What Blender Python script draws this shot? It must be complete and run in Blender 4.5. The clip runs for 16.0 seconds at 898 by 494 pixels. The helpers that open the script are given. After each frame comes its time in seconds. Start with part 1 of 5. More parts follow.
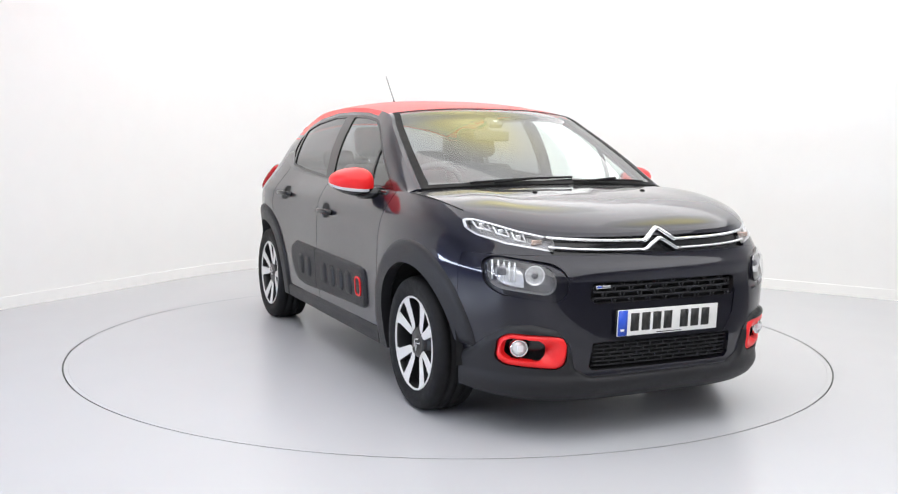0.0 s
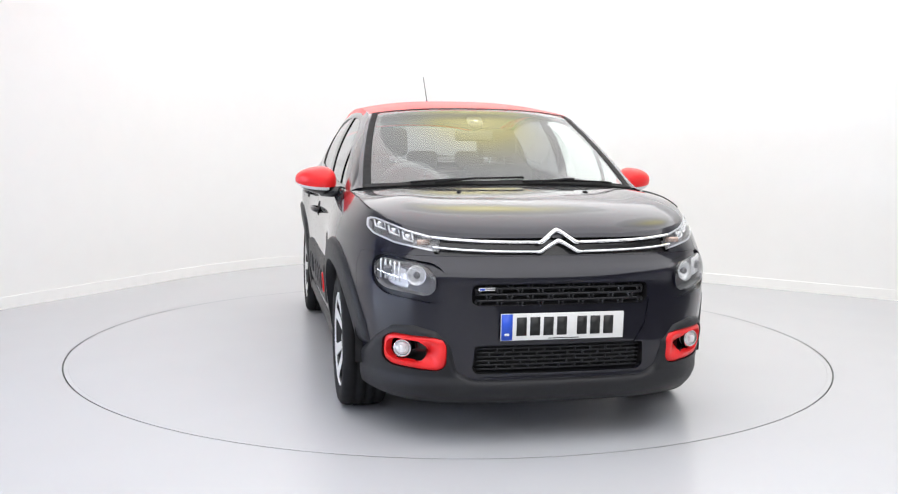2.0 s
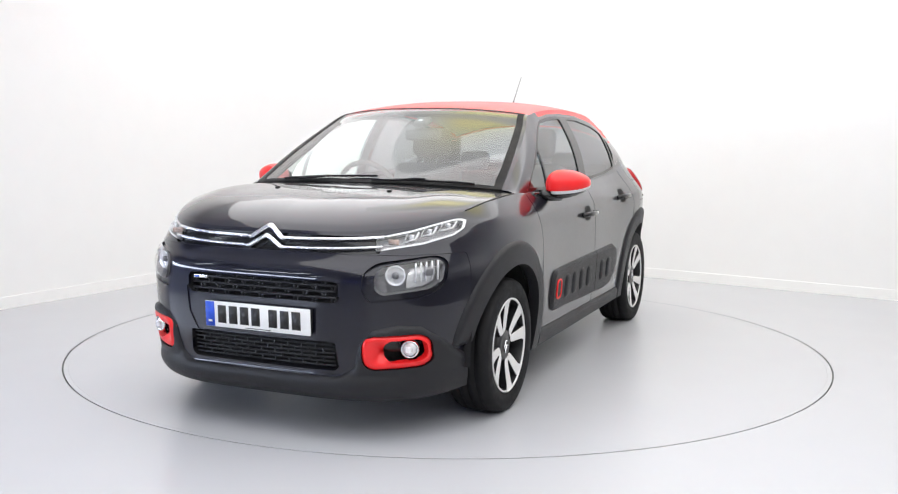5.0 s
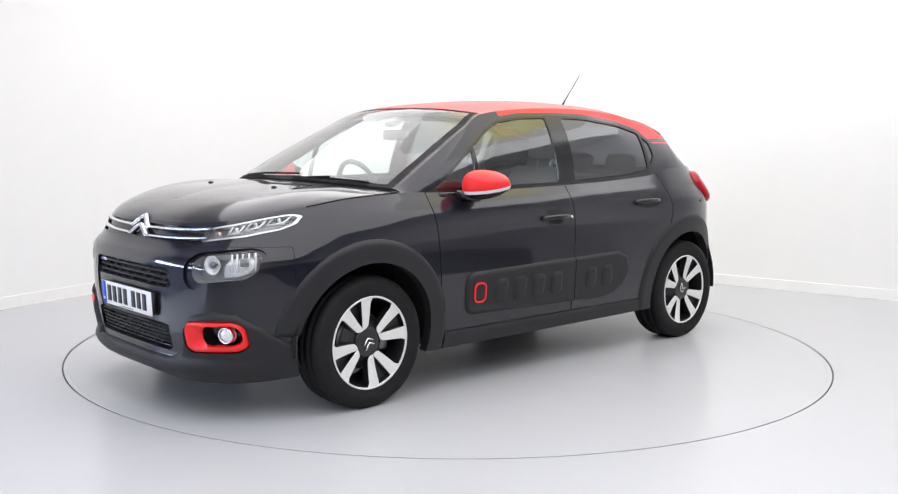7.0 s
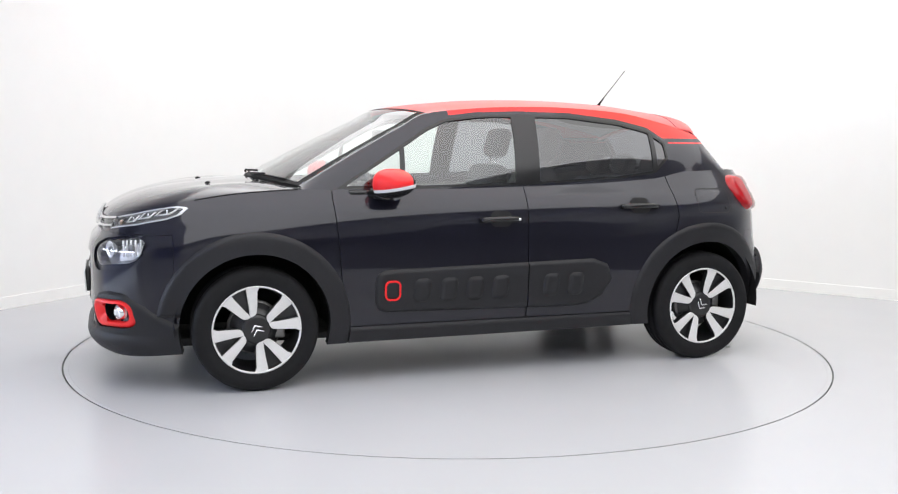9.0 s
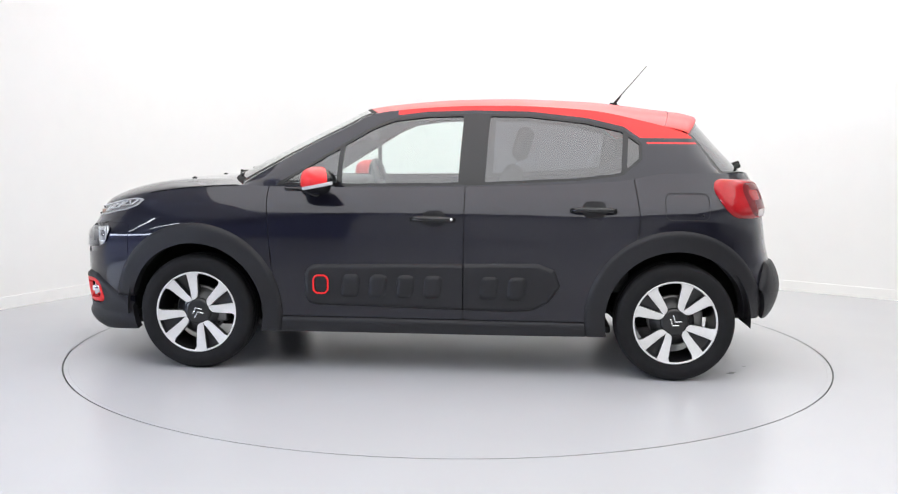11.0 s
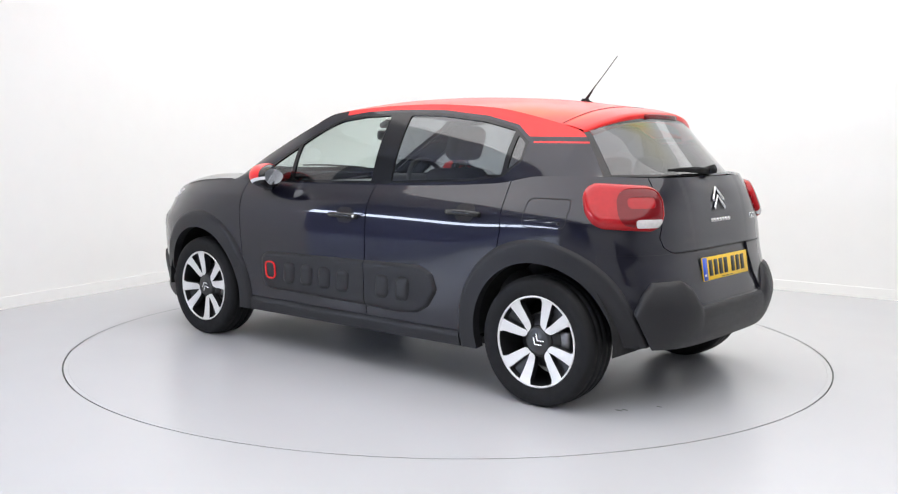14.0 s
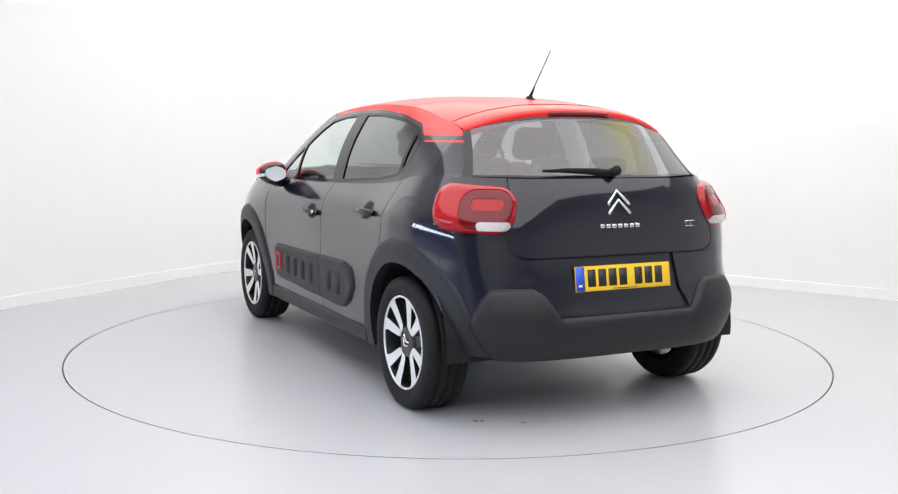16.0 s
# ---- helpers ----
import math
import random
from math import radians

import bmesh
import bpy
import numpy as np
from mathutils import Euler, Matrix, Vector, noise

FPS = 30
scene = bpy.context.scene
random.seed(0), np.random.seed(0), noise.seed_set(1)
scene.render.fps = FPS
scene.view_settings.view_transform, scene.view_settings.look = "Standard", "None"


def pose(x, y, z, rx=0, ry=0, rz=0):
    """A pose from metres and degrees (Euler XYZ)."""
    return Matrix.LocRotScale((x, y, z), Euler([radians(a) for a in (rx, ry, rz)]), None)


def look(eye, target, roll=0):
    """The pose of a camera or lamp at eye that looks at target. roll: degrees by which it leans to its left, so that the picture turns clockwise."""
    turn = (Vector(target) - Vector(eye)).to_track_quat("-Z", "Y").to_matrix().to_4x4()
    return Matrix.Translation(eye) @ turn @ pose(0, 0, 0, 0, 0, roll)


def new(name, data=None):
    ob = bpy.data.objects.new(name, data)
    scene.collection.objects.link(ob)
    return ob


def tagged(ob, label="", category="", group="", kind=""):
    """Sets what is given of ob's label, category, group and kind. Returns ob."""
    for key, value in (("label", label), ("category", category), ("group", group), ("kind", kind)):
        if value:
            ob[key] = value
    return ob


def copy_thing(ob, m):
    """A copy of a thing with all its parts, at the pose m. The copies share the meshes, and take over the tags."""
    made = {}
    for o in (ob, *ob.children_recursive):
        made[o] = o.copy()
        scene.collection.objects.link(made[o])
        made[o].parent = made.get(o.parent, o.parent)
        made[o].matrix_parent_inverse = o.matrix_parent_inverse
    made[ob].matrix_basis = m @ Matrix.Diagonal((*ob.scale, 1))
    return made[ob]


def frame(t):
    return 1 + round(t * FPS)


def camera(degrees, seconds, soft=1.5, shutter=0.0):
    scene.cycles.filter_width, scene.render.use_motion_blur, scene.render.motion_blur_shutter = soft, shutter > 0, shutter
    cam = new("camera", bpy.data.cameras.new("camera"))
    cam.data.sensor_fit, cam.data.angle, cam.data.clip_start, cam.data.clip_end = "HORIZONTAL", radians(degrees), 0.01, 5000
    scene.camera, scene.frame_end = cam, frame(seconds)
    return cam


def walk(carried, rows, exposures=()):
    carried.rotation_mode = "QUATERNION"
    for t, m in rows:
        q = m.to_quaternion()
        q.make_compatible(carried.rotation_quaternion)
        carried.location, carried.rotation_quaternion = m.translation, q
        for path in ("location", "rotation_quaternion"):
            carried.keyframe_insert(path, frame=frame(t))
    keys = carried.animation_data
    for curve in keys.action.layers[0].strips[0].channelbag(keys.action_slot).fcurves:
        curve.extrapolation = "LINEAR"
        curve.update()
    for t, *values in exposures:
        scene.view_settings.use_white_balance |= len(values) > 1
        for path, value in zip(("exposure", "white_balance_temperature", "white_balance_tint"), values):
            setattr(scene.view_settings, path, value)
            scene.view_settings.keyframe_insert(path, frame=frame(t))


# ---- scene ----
# The camera stands still; the turntable carries the car past it.
cam = camera(49.85, 16.0, 1.2)
EYE = Vector((0.0, -5.8975, 1.2467))
AIM = EYE + Vector((-0.00013, 0.99381, -0.11108))
VIEW = look(EYE, AIM, 0.59)
walk(cam, [(0.0, VIEW), (16.0, VIEW)])

# ---- light ----
world = bpy.data.worlds.new("world")
world.use_nodes = True
world.node_tree.nodes["Background"].inputs[0].default_value = (0.97, 0.98, 1.0, 1)
world.node_tree.nodes["Background"].inputs[1].default_value = 0.25
scene.world = world
scene.view_settings.exposure = 0.0
CEIL = 3.3


def area(name, x, y, z, sx, sy, power, color=(1, 1, 1), turn=0.0):
    data = bpy.data.lights.new(name, "AREA")
    data.shape, data.size, data.size_y, data.energy, data.color = "RECTANGLE", sx, sy, power, color
    lamp = new(name, data)
    lamp.matrix_world = pose(x, y, z, 0, 0, turn)
    return lamp


# one long softbox under the middle of the studio's ceiling, and a warm diffuser at either side of its middle
area("ceiling_lamp", 0.8, -2.1, CEIL - 0.09, 6.4, 11.2, 455, (0.985, 0.985, 0.992))
WARM_SPOTS = [(0.35, 1.05, 1.25, 0.85, 20.0, 0), (2.5, 0.1, 1.25, 0.6, 55.0, 1)]


# ---- materials ----
def material(name, color, rough=0.5, metal=0.0, coat=0.0, spread=0.15, scale=30.0, bump=0.0, bump_scale=200.0,
             glow=None, spec=0.5):
    """A surface whose colour and gloss vary at two scales, with fine relief."""
    m = bpy.data.materials.new(name)
    m.use_nodes = True
    nt = m.node_tree
    p = nt.nodes["Principled BSDF"]
    p.inputs["Metallic"].default_value = metal
    p.inputs["Roughness"].default_value = rough
    p.inputs["Specular IOR Level"].default_value = spec
    p.inputs["Coat Weight"].default_value = coat
    p.inputs["Coat Roughness"].default_value = 0.03
    p.inputs["Coat IOR"].default_value = 1.52
    co = nt.nodes.new("ShaderNodeTexCoord")
    a, b = nt.nodes.new("ShaderNodeTexNoise"), nt.nodes.new("ShaderNodeTexNoise")
    a.inputs["Scale"].default_value, b.inputs["Scale"].default_value = scale, scale / 14
    a.inputs["Detail"].default_value = b.inputs["Detail"].default_value = 5
    nt.links.new(co.outputs["Object"], a.inputs["Vector"])
    nt.links.new(co.outputs["Object"], b.inputs["Vector"])
    both = nt.nodes.new("ShaderNodeMath")
    both.operation = "ADD"
    nt.links.new(a.outputs["Fac"], both.inputs[0])
    nt.links.new(b.outputs["Fac"], both.inputs[1])
    ramp = nt.nodes.new("ShaderNodeMapRange")
    ramp.inputs["From Min"].default_value, ramp.inputs["From Max"].default_value = 0.6, 1.4
    ramp.inputs["To Min"].default_value, ramp.inputs["To Max"].default_value = 1 - spread, 1 + spread
    nt.links.new(both.outputs[0], ramp.inputs["Value"])
    mul = nt.nodes.new("ShaderNodeVectorMath")
    mul.operation = "SCALE"
    mul.inputs[0].default_value = color
    nt.links.new(ramp.outputs[0], mul.inputs["Scale"])
    nt.links.new(mul.outputs[0], p.inputs["Base Color"])
    gl = nt.nodes.new("ShaderNodeMath")
    gl.operation = "MULTIPLY"
    gl.inputs[1].default_value = rough
    nt.links.new(ramp.outputs[0], gl.inputs[0])
    nt.links.new(gl.outputs[0], p.inputs["Roughness"])
    if bump:
        n, bp = nt.nodes.new("ShaderNodeTexNoise"), nt.nodes.new("ShaderNodeBump")
        n.inputs["Scale"].default_value = bump_scale
        nt.links.new(co.outputs["Object"], n.inputs["Vector"])
        bp.inputs["Strength"].default_value, bp.inputs["Distance"].default_value = bump, 0.002
        nt.links.new(n.outputs["Fac"], bp.inputs["Height"])
        nt.links.new(bp.outputs["Normal"], p.inputs["Normal"])
    if glow:
        p.inputs["Emission Color"].default_value = (*glow[0], 1)
        p.inputs["Emission Strength"].default_value = glow[1]
    return m


def glass(name, tint, rough=0.0, shine=0.115):
    """Thin glass: a tinted see-through layer under a glossy one that grows towards grazing angles."""
    m = bpy.data.materials.new(name)
    m.use_nodes = True
    nt = m.node_tree
    nt.nodes.remove(nt.nodes["Principled BSDF"])
    out = nt.nodes["Material Output"]
    t, g, mix, lw = (nt.nodes.new("ShaderNode" + k) for k in ("BsdfTransparent", "BsdfGlossy", "MixShader", "LayerWeight"))
    t.inputs[0].default_value = (*tint, 1)
    g.inputs["Roughness"].default_value = rough
    g.inputs[0].default_value = (1, 1, 1, 1)
    lw.inputs["Blend"].default_value = 0.5
    up, fr = nt.nodes.new("ShaderNodeMath"), nt.nodes.new("ShaderNodeMath")
    up.operation, up.inputs[1].default_value = "POWER", 4.6
    fr.operation, fr.inputs[1].default_value, fr.inputs[2].default_value = "MULTIPLY_ADD", 0.87, shine
    nt.links.new(lw.outputs["Facing"], up.inputs[0])
    nt.links.new(up.outputs[0], fr.inputs[0])
    nt.links.new(fr.outputs[0], mix.inputs[0])
    nt.links.new(t.outputs[0], mix.inputs[1])
    nt.links.new(g.outputs[0], mix.inputs[2])
    nt.links.new(mix.outputs[0], out.inputs[0])
    return m


def glowing(name, color, power, soft):
    """A lamp's face; with soft, its glow fades from the middle to the rim."""
    m = bpy.data.materials.new(name)
    m.use_nodes = True
    nt = m.node_tree
    nt.nodes.remove(nt.nodes["Principled BSDF"])
    em = nt.nodes.new("ShaderNodeEmission")
    em.inputs[0].default_value, em.inputs[1].default_value = (*color, 1), power
    if soft:
        co, gr, mu = (nt.nodes.new("ShaderNode" + k) for k in ("TexCoord", "TexGradient", "Math"))
        gr.gradient_type, mu.operation = "QUADRATIC_SPHERE", "MULTIPLY_ADD"
        nt.links.new(co.outputs["Object"], gr.inputs[0])
        nt.links.new(gr.outputs["Fac"], mu.inputs[0])
        mu.inputs[1].default_value, mu.inputs[2].default_value = power, 1.95
        nt.links.new(mu.outputs[0], em.inputs[1])
        mix = nt.nodes.new("ShaderNodeMix")
        mix.data_type = "RGBA"
        mix.inputs["A"].default_value, mix.inputs["B"].default_value = (1, 1, 1, 1), (*color, 1)
        fade = nt.nodes.new("ShaderNodeMath")
        fade.operation, fade.inputs[1].default_value, fade.use_clamp = "MULTIPLY", 2.5, True
        nt.links.new(gr.outputs["Fac"], fade.inputs[0])
        nt.links.new(fade.outputs[0], mix.inputs["Factor"])
        nt.links.new(mix.outputs["Result"], em.inputs[0])
    nt.links.new(em.outputs[0], nt.nodes["Material Output"].inputs[0])
    return m


M_WARM = glowing("warm_lamp_face", (1.0, 0.92, 0.50), 1.7, True)
M_DIMWARM = glowing("dim_warm_lamp_face", (1.0, 0.92, 0.50), 0.8, True)
M_WINDOW = glowing("bright_window", (0.74, 0.83, 1.0), 20.0, False)
M_TUBE = glowing("cold_tube", (0.85, 0.92, 1.0), 22.0, False)
M_WALL = material("white_wall_paint", (0.86, 0.86, 0.855), 0.7, spread=0.012, scale=6, bump=0.05, bump_scale=300)
# two greys for unseen wall feet that darken the car's reflections
M_GREYWALL = material("reflection_wall_dark", (0.18, 0.18, 0.19), 0.7, spread=0.05, scale=5)
M_PALEWALL = material("reflection_wall_pale", (0.48, 0.48, 0.49), 0.7, spread=0.03, scale=5)
M_CEIL = material("ceiling_paint", (0.8, 0.8, 0.8), 0.8, spread=0.02, scale=4)
M_TRIM = material("white_gloss_trim", (0.9, 0.9, 0.89), 0.35, spread=0.012, scale=9)
M_FLOOR = material("grey_floor_paint", (0.50, 0.505, 0.522), 0.27, spread=0.016, scale=2.4, spec=0.42)
M_EDGE = material("dark_joint", (0.12, 0.13, 0.12), 0.6, spread=0.3, scale=8)
# the workshop's dim blue light is put into this wall and floor colour
M_DARK = material("blue_lit_workshop", (0.24, 0.26, 0.44), 0.6, spread=0.3, scale=3)
M_SOOT = material("dark_workshop_ceiling", (0.03, 0.03, 0.035), 0.7, spread=0.3, scale=3)
# tone of the added floor sheet that darkens the car's reflections
M_DARKSHEET = material("dark_reflection_floor", (0.09, 0.09, 0.097), 0.6, spread=0.2, scale=4)
M_PAINT = material("black_metallic_paint", (0.0075, 0.0075, 0.0145), 0.34, 0.3, 1.0, spread=0.05, scale=60, spec=0.1)
M_RED = material("red_roof_paint", (0.82, 0.017, 0.016), 0.34, 0.0, 0.2, spread=0.03, scale=40, spec=0.4)
M_CLAD = material("grey_black_cladding", (0.016, 0.016, 0.0185), 0.46, spread=0.12, scale=50, bump=0.25, bump_scale=900, spec=0.32)
M_MESH = material("grille_plastic", (0.014, 0.014, 0.017), 0.35, spread=0.15, scale=50, spec=0.4)
M_RUBBER = material("black_rubber", (0.009, 0.009, 0.010), 0.7, spread=0.25, scale=30, bump=0.3, bump_scale=300, spec=0.25)
M_GLOSSBLACK = material("gloss_black_plastic", (0.010, 0.010, 0.011), 0.15, spread=0.1, scale=30)
M_GAP = material("dark_gap", (0.006, 0.006, 0.007), 0.8, spread=0.2, scale=30)
M_CHROME = material("chrome", (0.86, 0.87, 0.88), 0.12, 1.0, spread=0.04, scale=60)
M_ALLOY = material("machined_alloy", (0.74, 0.735, 0.72), 0.3, 0.15, spread=0.05, scale=80)
M_RIMBLACK = material("black_wheel_paint", (0.010, 0.010, 0.011), 0.35, 0.0, 0.2, spread=0.1, scale=40)
M_STEEL = material("grey_brake_steel", (0.22, 0.215, 0.21), 0.4, 0.9, spread=0.2, scale=50)
M_LAMPSILVER = material("lamp_reflector", (0.85, 0.86, 0.87), 0.25, 0.45, spread=0.1, scale=90)
M_LAMPGREY = material("lamp_housing", (0.15, 0.15, 0.16), 0.3, 0.3, spread=0.15, scale=60)
M_WHITE = material("white_plastic", (0.82, 0.83, 0.84), 0.3, spread=0.03, scale=40)
M_AMBER = material("amber_lens", (0.62, 0.47, 0.40), 0.25, 0.4, spread=0.15, scale=60)
M_TAIL = material("red_lamp_lens", (0.37, 0.003, 0.007), 0.14, 0.0, 0.3, spread=0.12, scale=50, spec=0.3)
M_TAILDARK = material("deep_red_lens", (0.15, 0.002, 0.005), 0.16, 0.0, 0.3, spread=0.12, scale=50, spec=0.3)
M_TAILCLEAR = material("clear_lamp_lens", (0.66, 0.63, 0.62), 0.15, 0.2, 0.8, spread=0.2, scale=90)
M_PLATEW = material("white_plate", (0.84, 0.84, 0.82), 0.35, spread=0.02, scale=40)
M_PLATEY = material("yellow_plate", (0.86, 0.55, 0.02), 0.35, spread=0.02, scale=40)
M_BLUE = material("blue_plate_band", (0.02, 0.09, 0.62), 0.35, spread=0.05, scale=40)
M_INK = material("black_ink", (0.012, 0.012, 0.012), 0.45, spread=0.1, scale=40)
M_REDTRIM = material("bright_red_trim", (0.90, 0.014, 0.016), 0.38, 0.0, 0.15, spread=0.03, scale=40)
M_FABRIC = material("dark_seat_fabric", (0.08, 0.08, 0.082), 0.9, spread=0.2, scale=60, bump=0.1, bump_scale=90)
M_DASH = material("dark_dashboard_plastic", (0.10, 0.10, 0.102), 0.6, spread=0.15, scale=50, bump=0.06, bump_scale=110)
M_LINING = material("pale_roof_lining", (0.42, 0.42, 0.41), 0.9, spread=0.06, scale=60)
M_SCREEN = glass("clear_glass", (0.86, 0.93, 0.90))
M_CLEARGLASS = glass("lamp_glass", (0.97, 0.97, 0.97), 0.0, 0.05)
M_PRIVACY = glass("privacy_glass", (0.27, 0.28, 0.30))
M_BLACKGLASS = glass("black_glass", (0.05, 0.05, 0.055))
M_RIMSILVER = material("satin_silver_rim", (0.62, 0.63, 0.65), 0.3, 0.6, spread=0.05, scale=60)
M_LAMPMID = material("grey_lamp_housing", (0.24, 0.24, 0.25), 0.3, 0.4, spread=0.12, scale=60)
M_MIRROR = material("mirror_glass", (0.8, 0.82, 0.84), 0.02, 1.0, spread=0.01, scale=10)


# ---- mesh helpers ----
def link(name, verts, faces, mat, parent=None, smooth=True, normals=None):
    me = bpy.data.meshes.new(name)
    me.from_pydata([tuple(v) for v in verts], [], [tuple(f) for f in faces])
    me.materials.append(mat)
    if smooth:
        me.shade_smooth()
    if normals is not None:
        me.normals_split_custom_set_from_vertices([tuple(n) for n in normals])
    ob = new(name, me)
    ob.parent = parent
    return ob


def part(name, bm, mat, parent, label="", smooth=True):
    me = bpy.data.meshes.new(name)
    bm.to_mesh(me)
    bm.free()
    me.materials.append(mat)
    if smooth:
        me.shade_smooth()
    ob = new(name, me)
    ob.parent = parent
    return tagged(ob, label) if label else ob


def box(bm, x0, x1, y0, y1, z0, z1, bevel=0.0, seg=2, m=None):
    r = bmesh.ops.create_cube(bm, size=1.0, matrix=Matrix.Translation(((x0 + x1) / 2, (y0 + y1) / 2, (z0 + z1) / 2))
                              @ Matrix.Diagonal((x1 - x0, y1 - y0, z1 - z0, 1)))
    vs = r["verts"]
    if bevel:
        es = list({e for v in vs for e in v.link_edges})
        b = bmesh.ops.bevel(bm, geom=es, offset=bevel, segments=seg, affect="EDGES", profile=0.5)
        vs = list({v for v in b["verts"]} | {v for v in vs if v.is_valid})
    if m is not None:
        bmesh.ops.transform(bm, matrix=m, verts=vs)
    return bm


def tube(points, radius, sides=8, flat=1.0, closed=False):
    """A bmesh pipe along points; flat squeezes it along its second axis; radius is one number or one for each point."""
    bm = bmesh.new()
    pts = [Vector(p) for p in points]
    n, rings = len(pts), []
    for i, p in enumerate(pts):
        a = pts[(i - 1) % n] if closed or i else p
        b = pts[(i + 1) % n] if closed or i < n - 1 else p
        d = (b - a).normalized()
        ref = Vector((0, 0, 1)) if abs(d.z) < 0.9 else Vector((1, 0, 0))
        s = d.cross(ref).normalized()
        u = s.cross(d)
        rr = radius[i] if isinstance(radius, (list, tuple)) else radius
        rings.append([bm.verts.new(p + rr * (math.cos(k) * s * flat + math.sin(k) * u))
                      for k in (2 * math.pi * j / sides for j in range(sides))])
    for i in range(n if closed else n - 1):
        a, b = rings[i], rings[(i + 1) % n]
        for j in range(sides):
            bm.faces.new((a[j], a[(j + 1) % sides], b[(j + 1) % sides], b[j]))
    if not closed:
        bm.faces.new(rings[0][::-1])
        bm.faces.new(rings[-1])
    return bm


def lathe(profile, n=64):
    """Turn (radius, along) pairs round the y axis."""
    bm = bmesh.new()
    rings = []
    for k in range(n):
        a = 2 * math.pi * k / n
        rings.append([bm.verts.new((r * math.cos(a), h, r * math.sin(a))) for r, h in profile])
    for k in range(n):
        a, b = rings[k], rings[(k + 1) % n]
        for j in range(len(profile) - 1):
            bm.faces.new((a[j], a[j + 1], b[j + 1], b[j]))
    return bm


# ---- the studio ----
def setting(name, bm, mat, label, category, smooth=False):
    ob = part(name, bm, mat, None, "", smooth)
    return tagged(ob, label, category, kind="structure")


def wall_run(name, a, b, z0, z1, thick, mat, label, category="wall"):
    """A straight wall whose inner face runs from a to b; the thickness lies to the right of that line."""
    bm = bmesh.new()
    d = (Vector(b) - Vector(a)).normalized()
    n = Vector((d.y, -d.x))
    foot = [Vector(a), Vector(b), Vector(b) + n * thick, Vector(a) + n * thick]
    lo = [bm.verts.new((p.x, p.y, z0)) for p in foot]
    hi = [bm.verts.new((p.x, p.y, z1)) for p in foot]
    bm.faces.new(lo)
    bm.faces.new(hi[::-1])
    for i in range(4):
        j = (i + 1) % 4
        bm.faces.new((lo[j], lo[i], hi[i], hi[j]))
    bmesh.ops.recalc_face_normals(bm, faces=bm.faces)
    return setting(name, bm, mat, label, category)


RING = 2.225
CORNER = Vector((-1.10, 4.98))
LEFT_DIR, RIGHT_DIR = Vector((-0.462, -0.887)), Vector((0.8216, -0.5701))
LEFT_END, RIGHT_END = CORNER + LEFT_DIR * 6.35, CORNER + RIGHT_DIR * 8.6
FRONT_RIGHT = Vector((6.0, -9.5))
JAMB = Vector((-5.0, -6.3))


def back_line(inset):
    """The foot of the back walls, set in by inset: straight, a wide curve, straight."""
    cut = 2.9
    a, b = CORNER + LEFT_DIR * cut, CORNER + RIGHT_DIR * cut
    pts = [LEFT_END, CORNER + LEFT_DIR * 5.5]
    for k in range(41):
        t = k / 40
        pts.append(a * (1 - t) ** 2 + CORNER * 2 * t * (1 - t) + b * t * t)
    pts += [CORNER + RIGHT_DIR * 5.5, RIGHT_END]
    out = []
    for i, p in enumerate(pts):
        d = (pts[min(i + 1, len(pts) - 1)] - pts[max(i - 1, 0)]).normalized()
        out.append(p + Vector((d.y, -d.x)) * inset)
    return out


def curved(name, z0, z1, front, back, mat, label, category):
    bm = bmesh.new()
    near, far = back_line(front), back_line(-back)
    rows = [[bm.verts.new((p.x, p.y, z)) for p in line] for line, z in ((near, z0), (near, z1), (far, z1), (far, z0))]
    for a, b in zip(rows, rows[1:] + rows[:1]):
        for i in range(len(a) - 1):
            bm.faces.new((a[i], a[i + 1], b[i + 1], b[i]))
    bmesh.ops.recalc_face_normals(bm, faces=bm.faces)
    ob = setting(name, bm, mat, label, category, True)
    ob.data.set_sharp_from_angle(angle=radians(30))


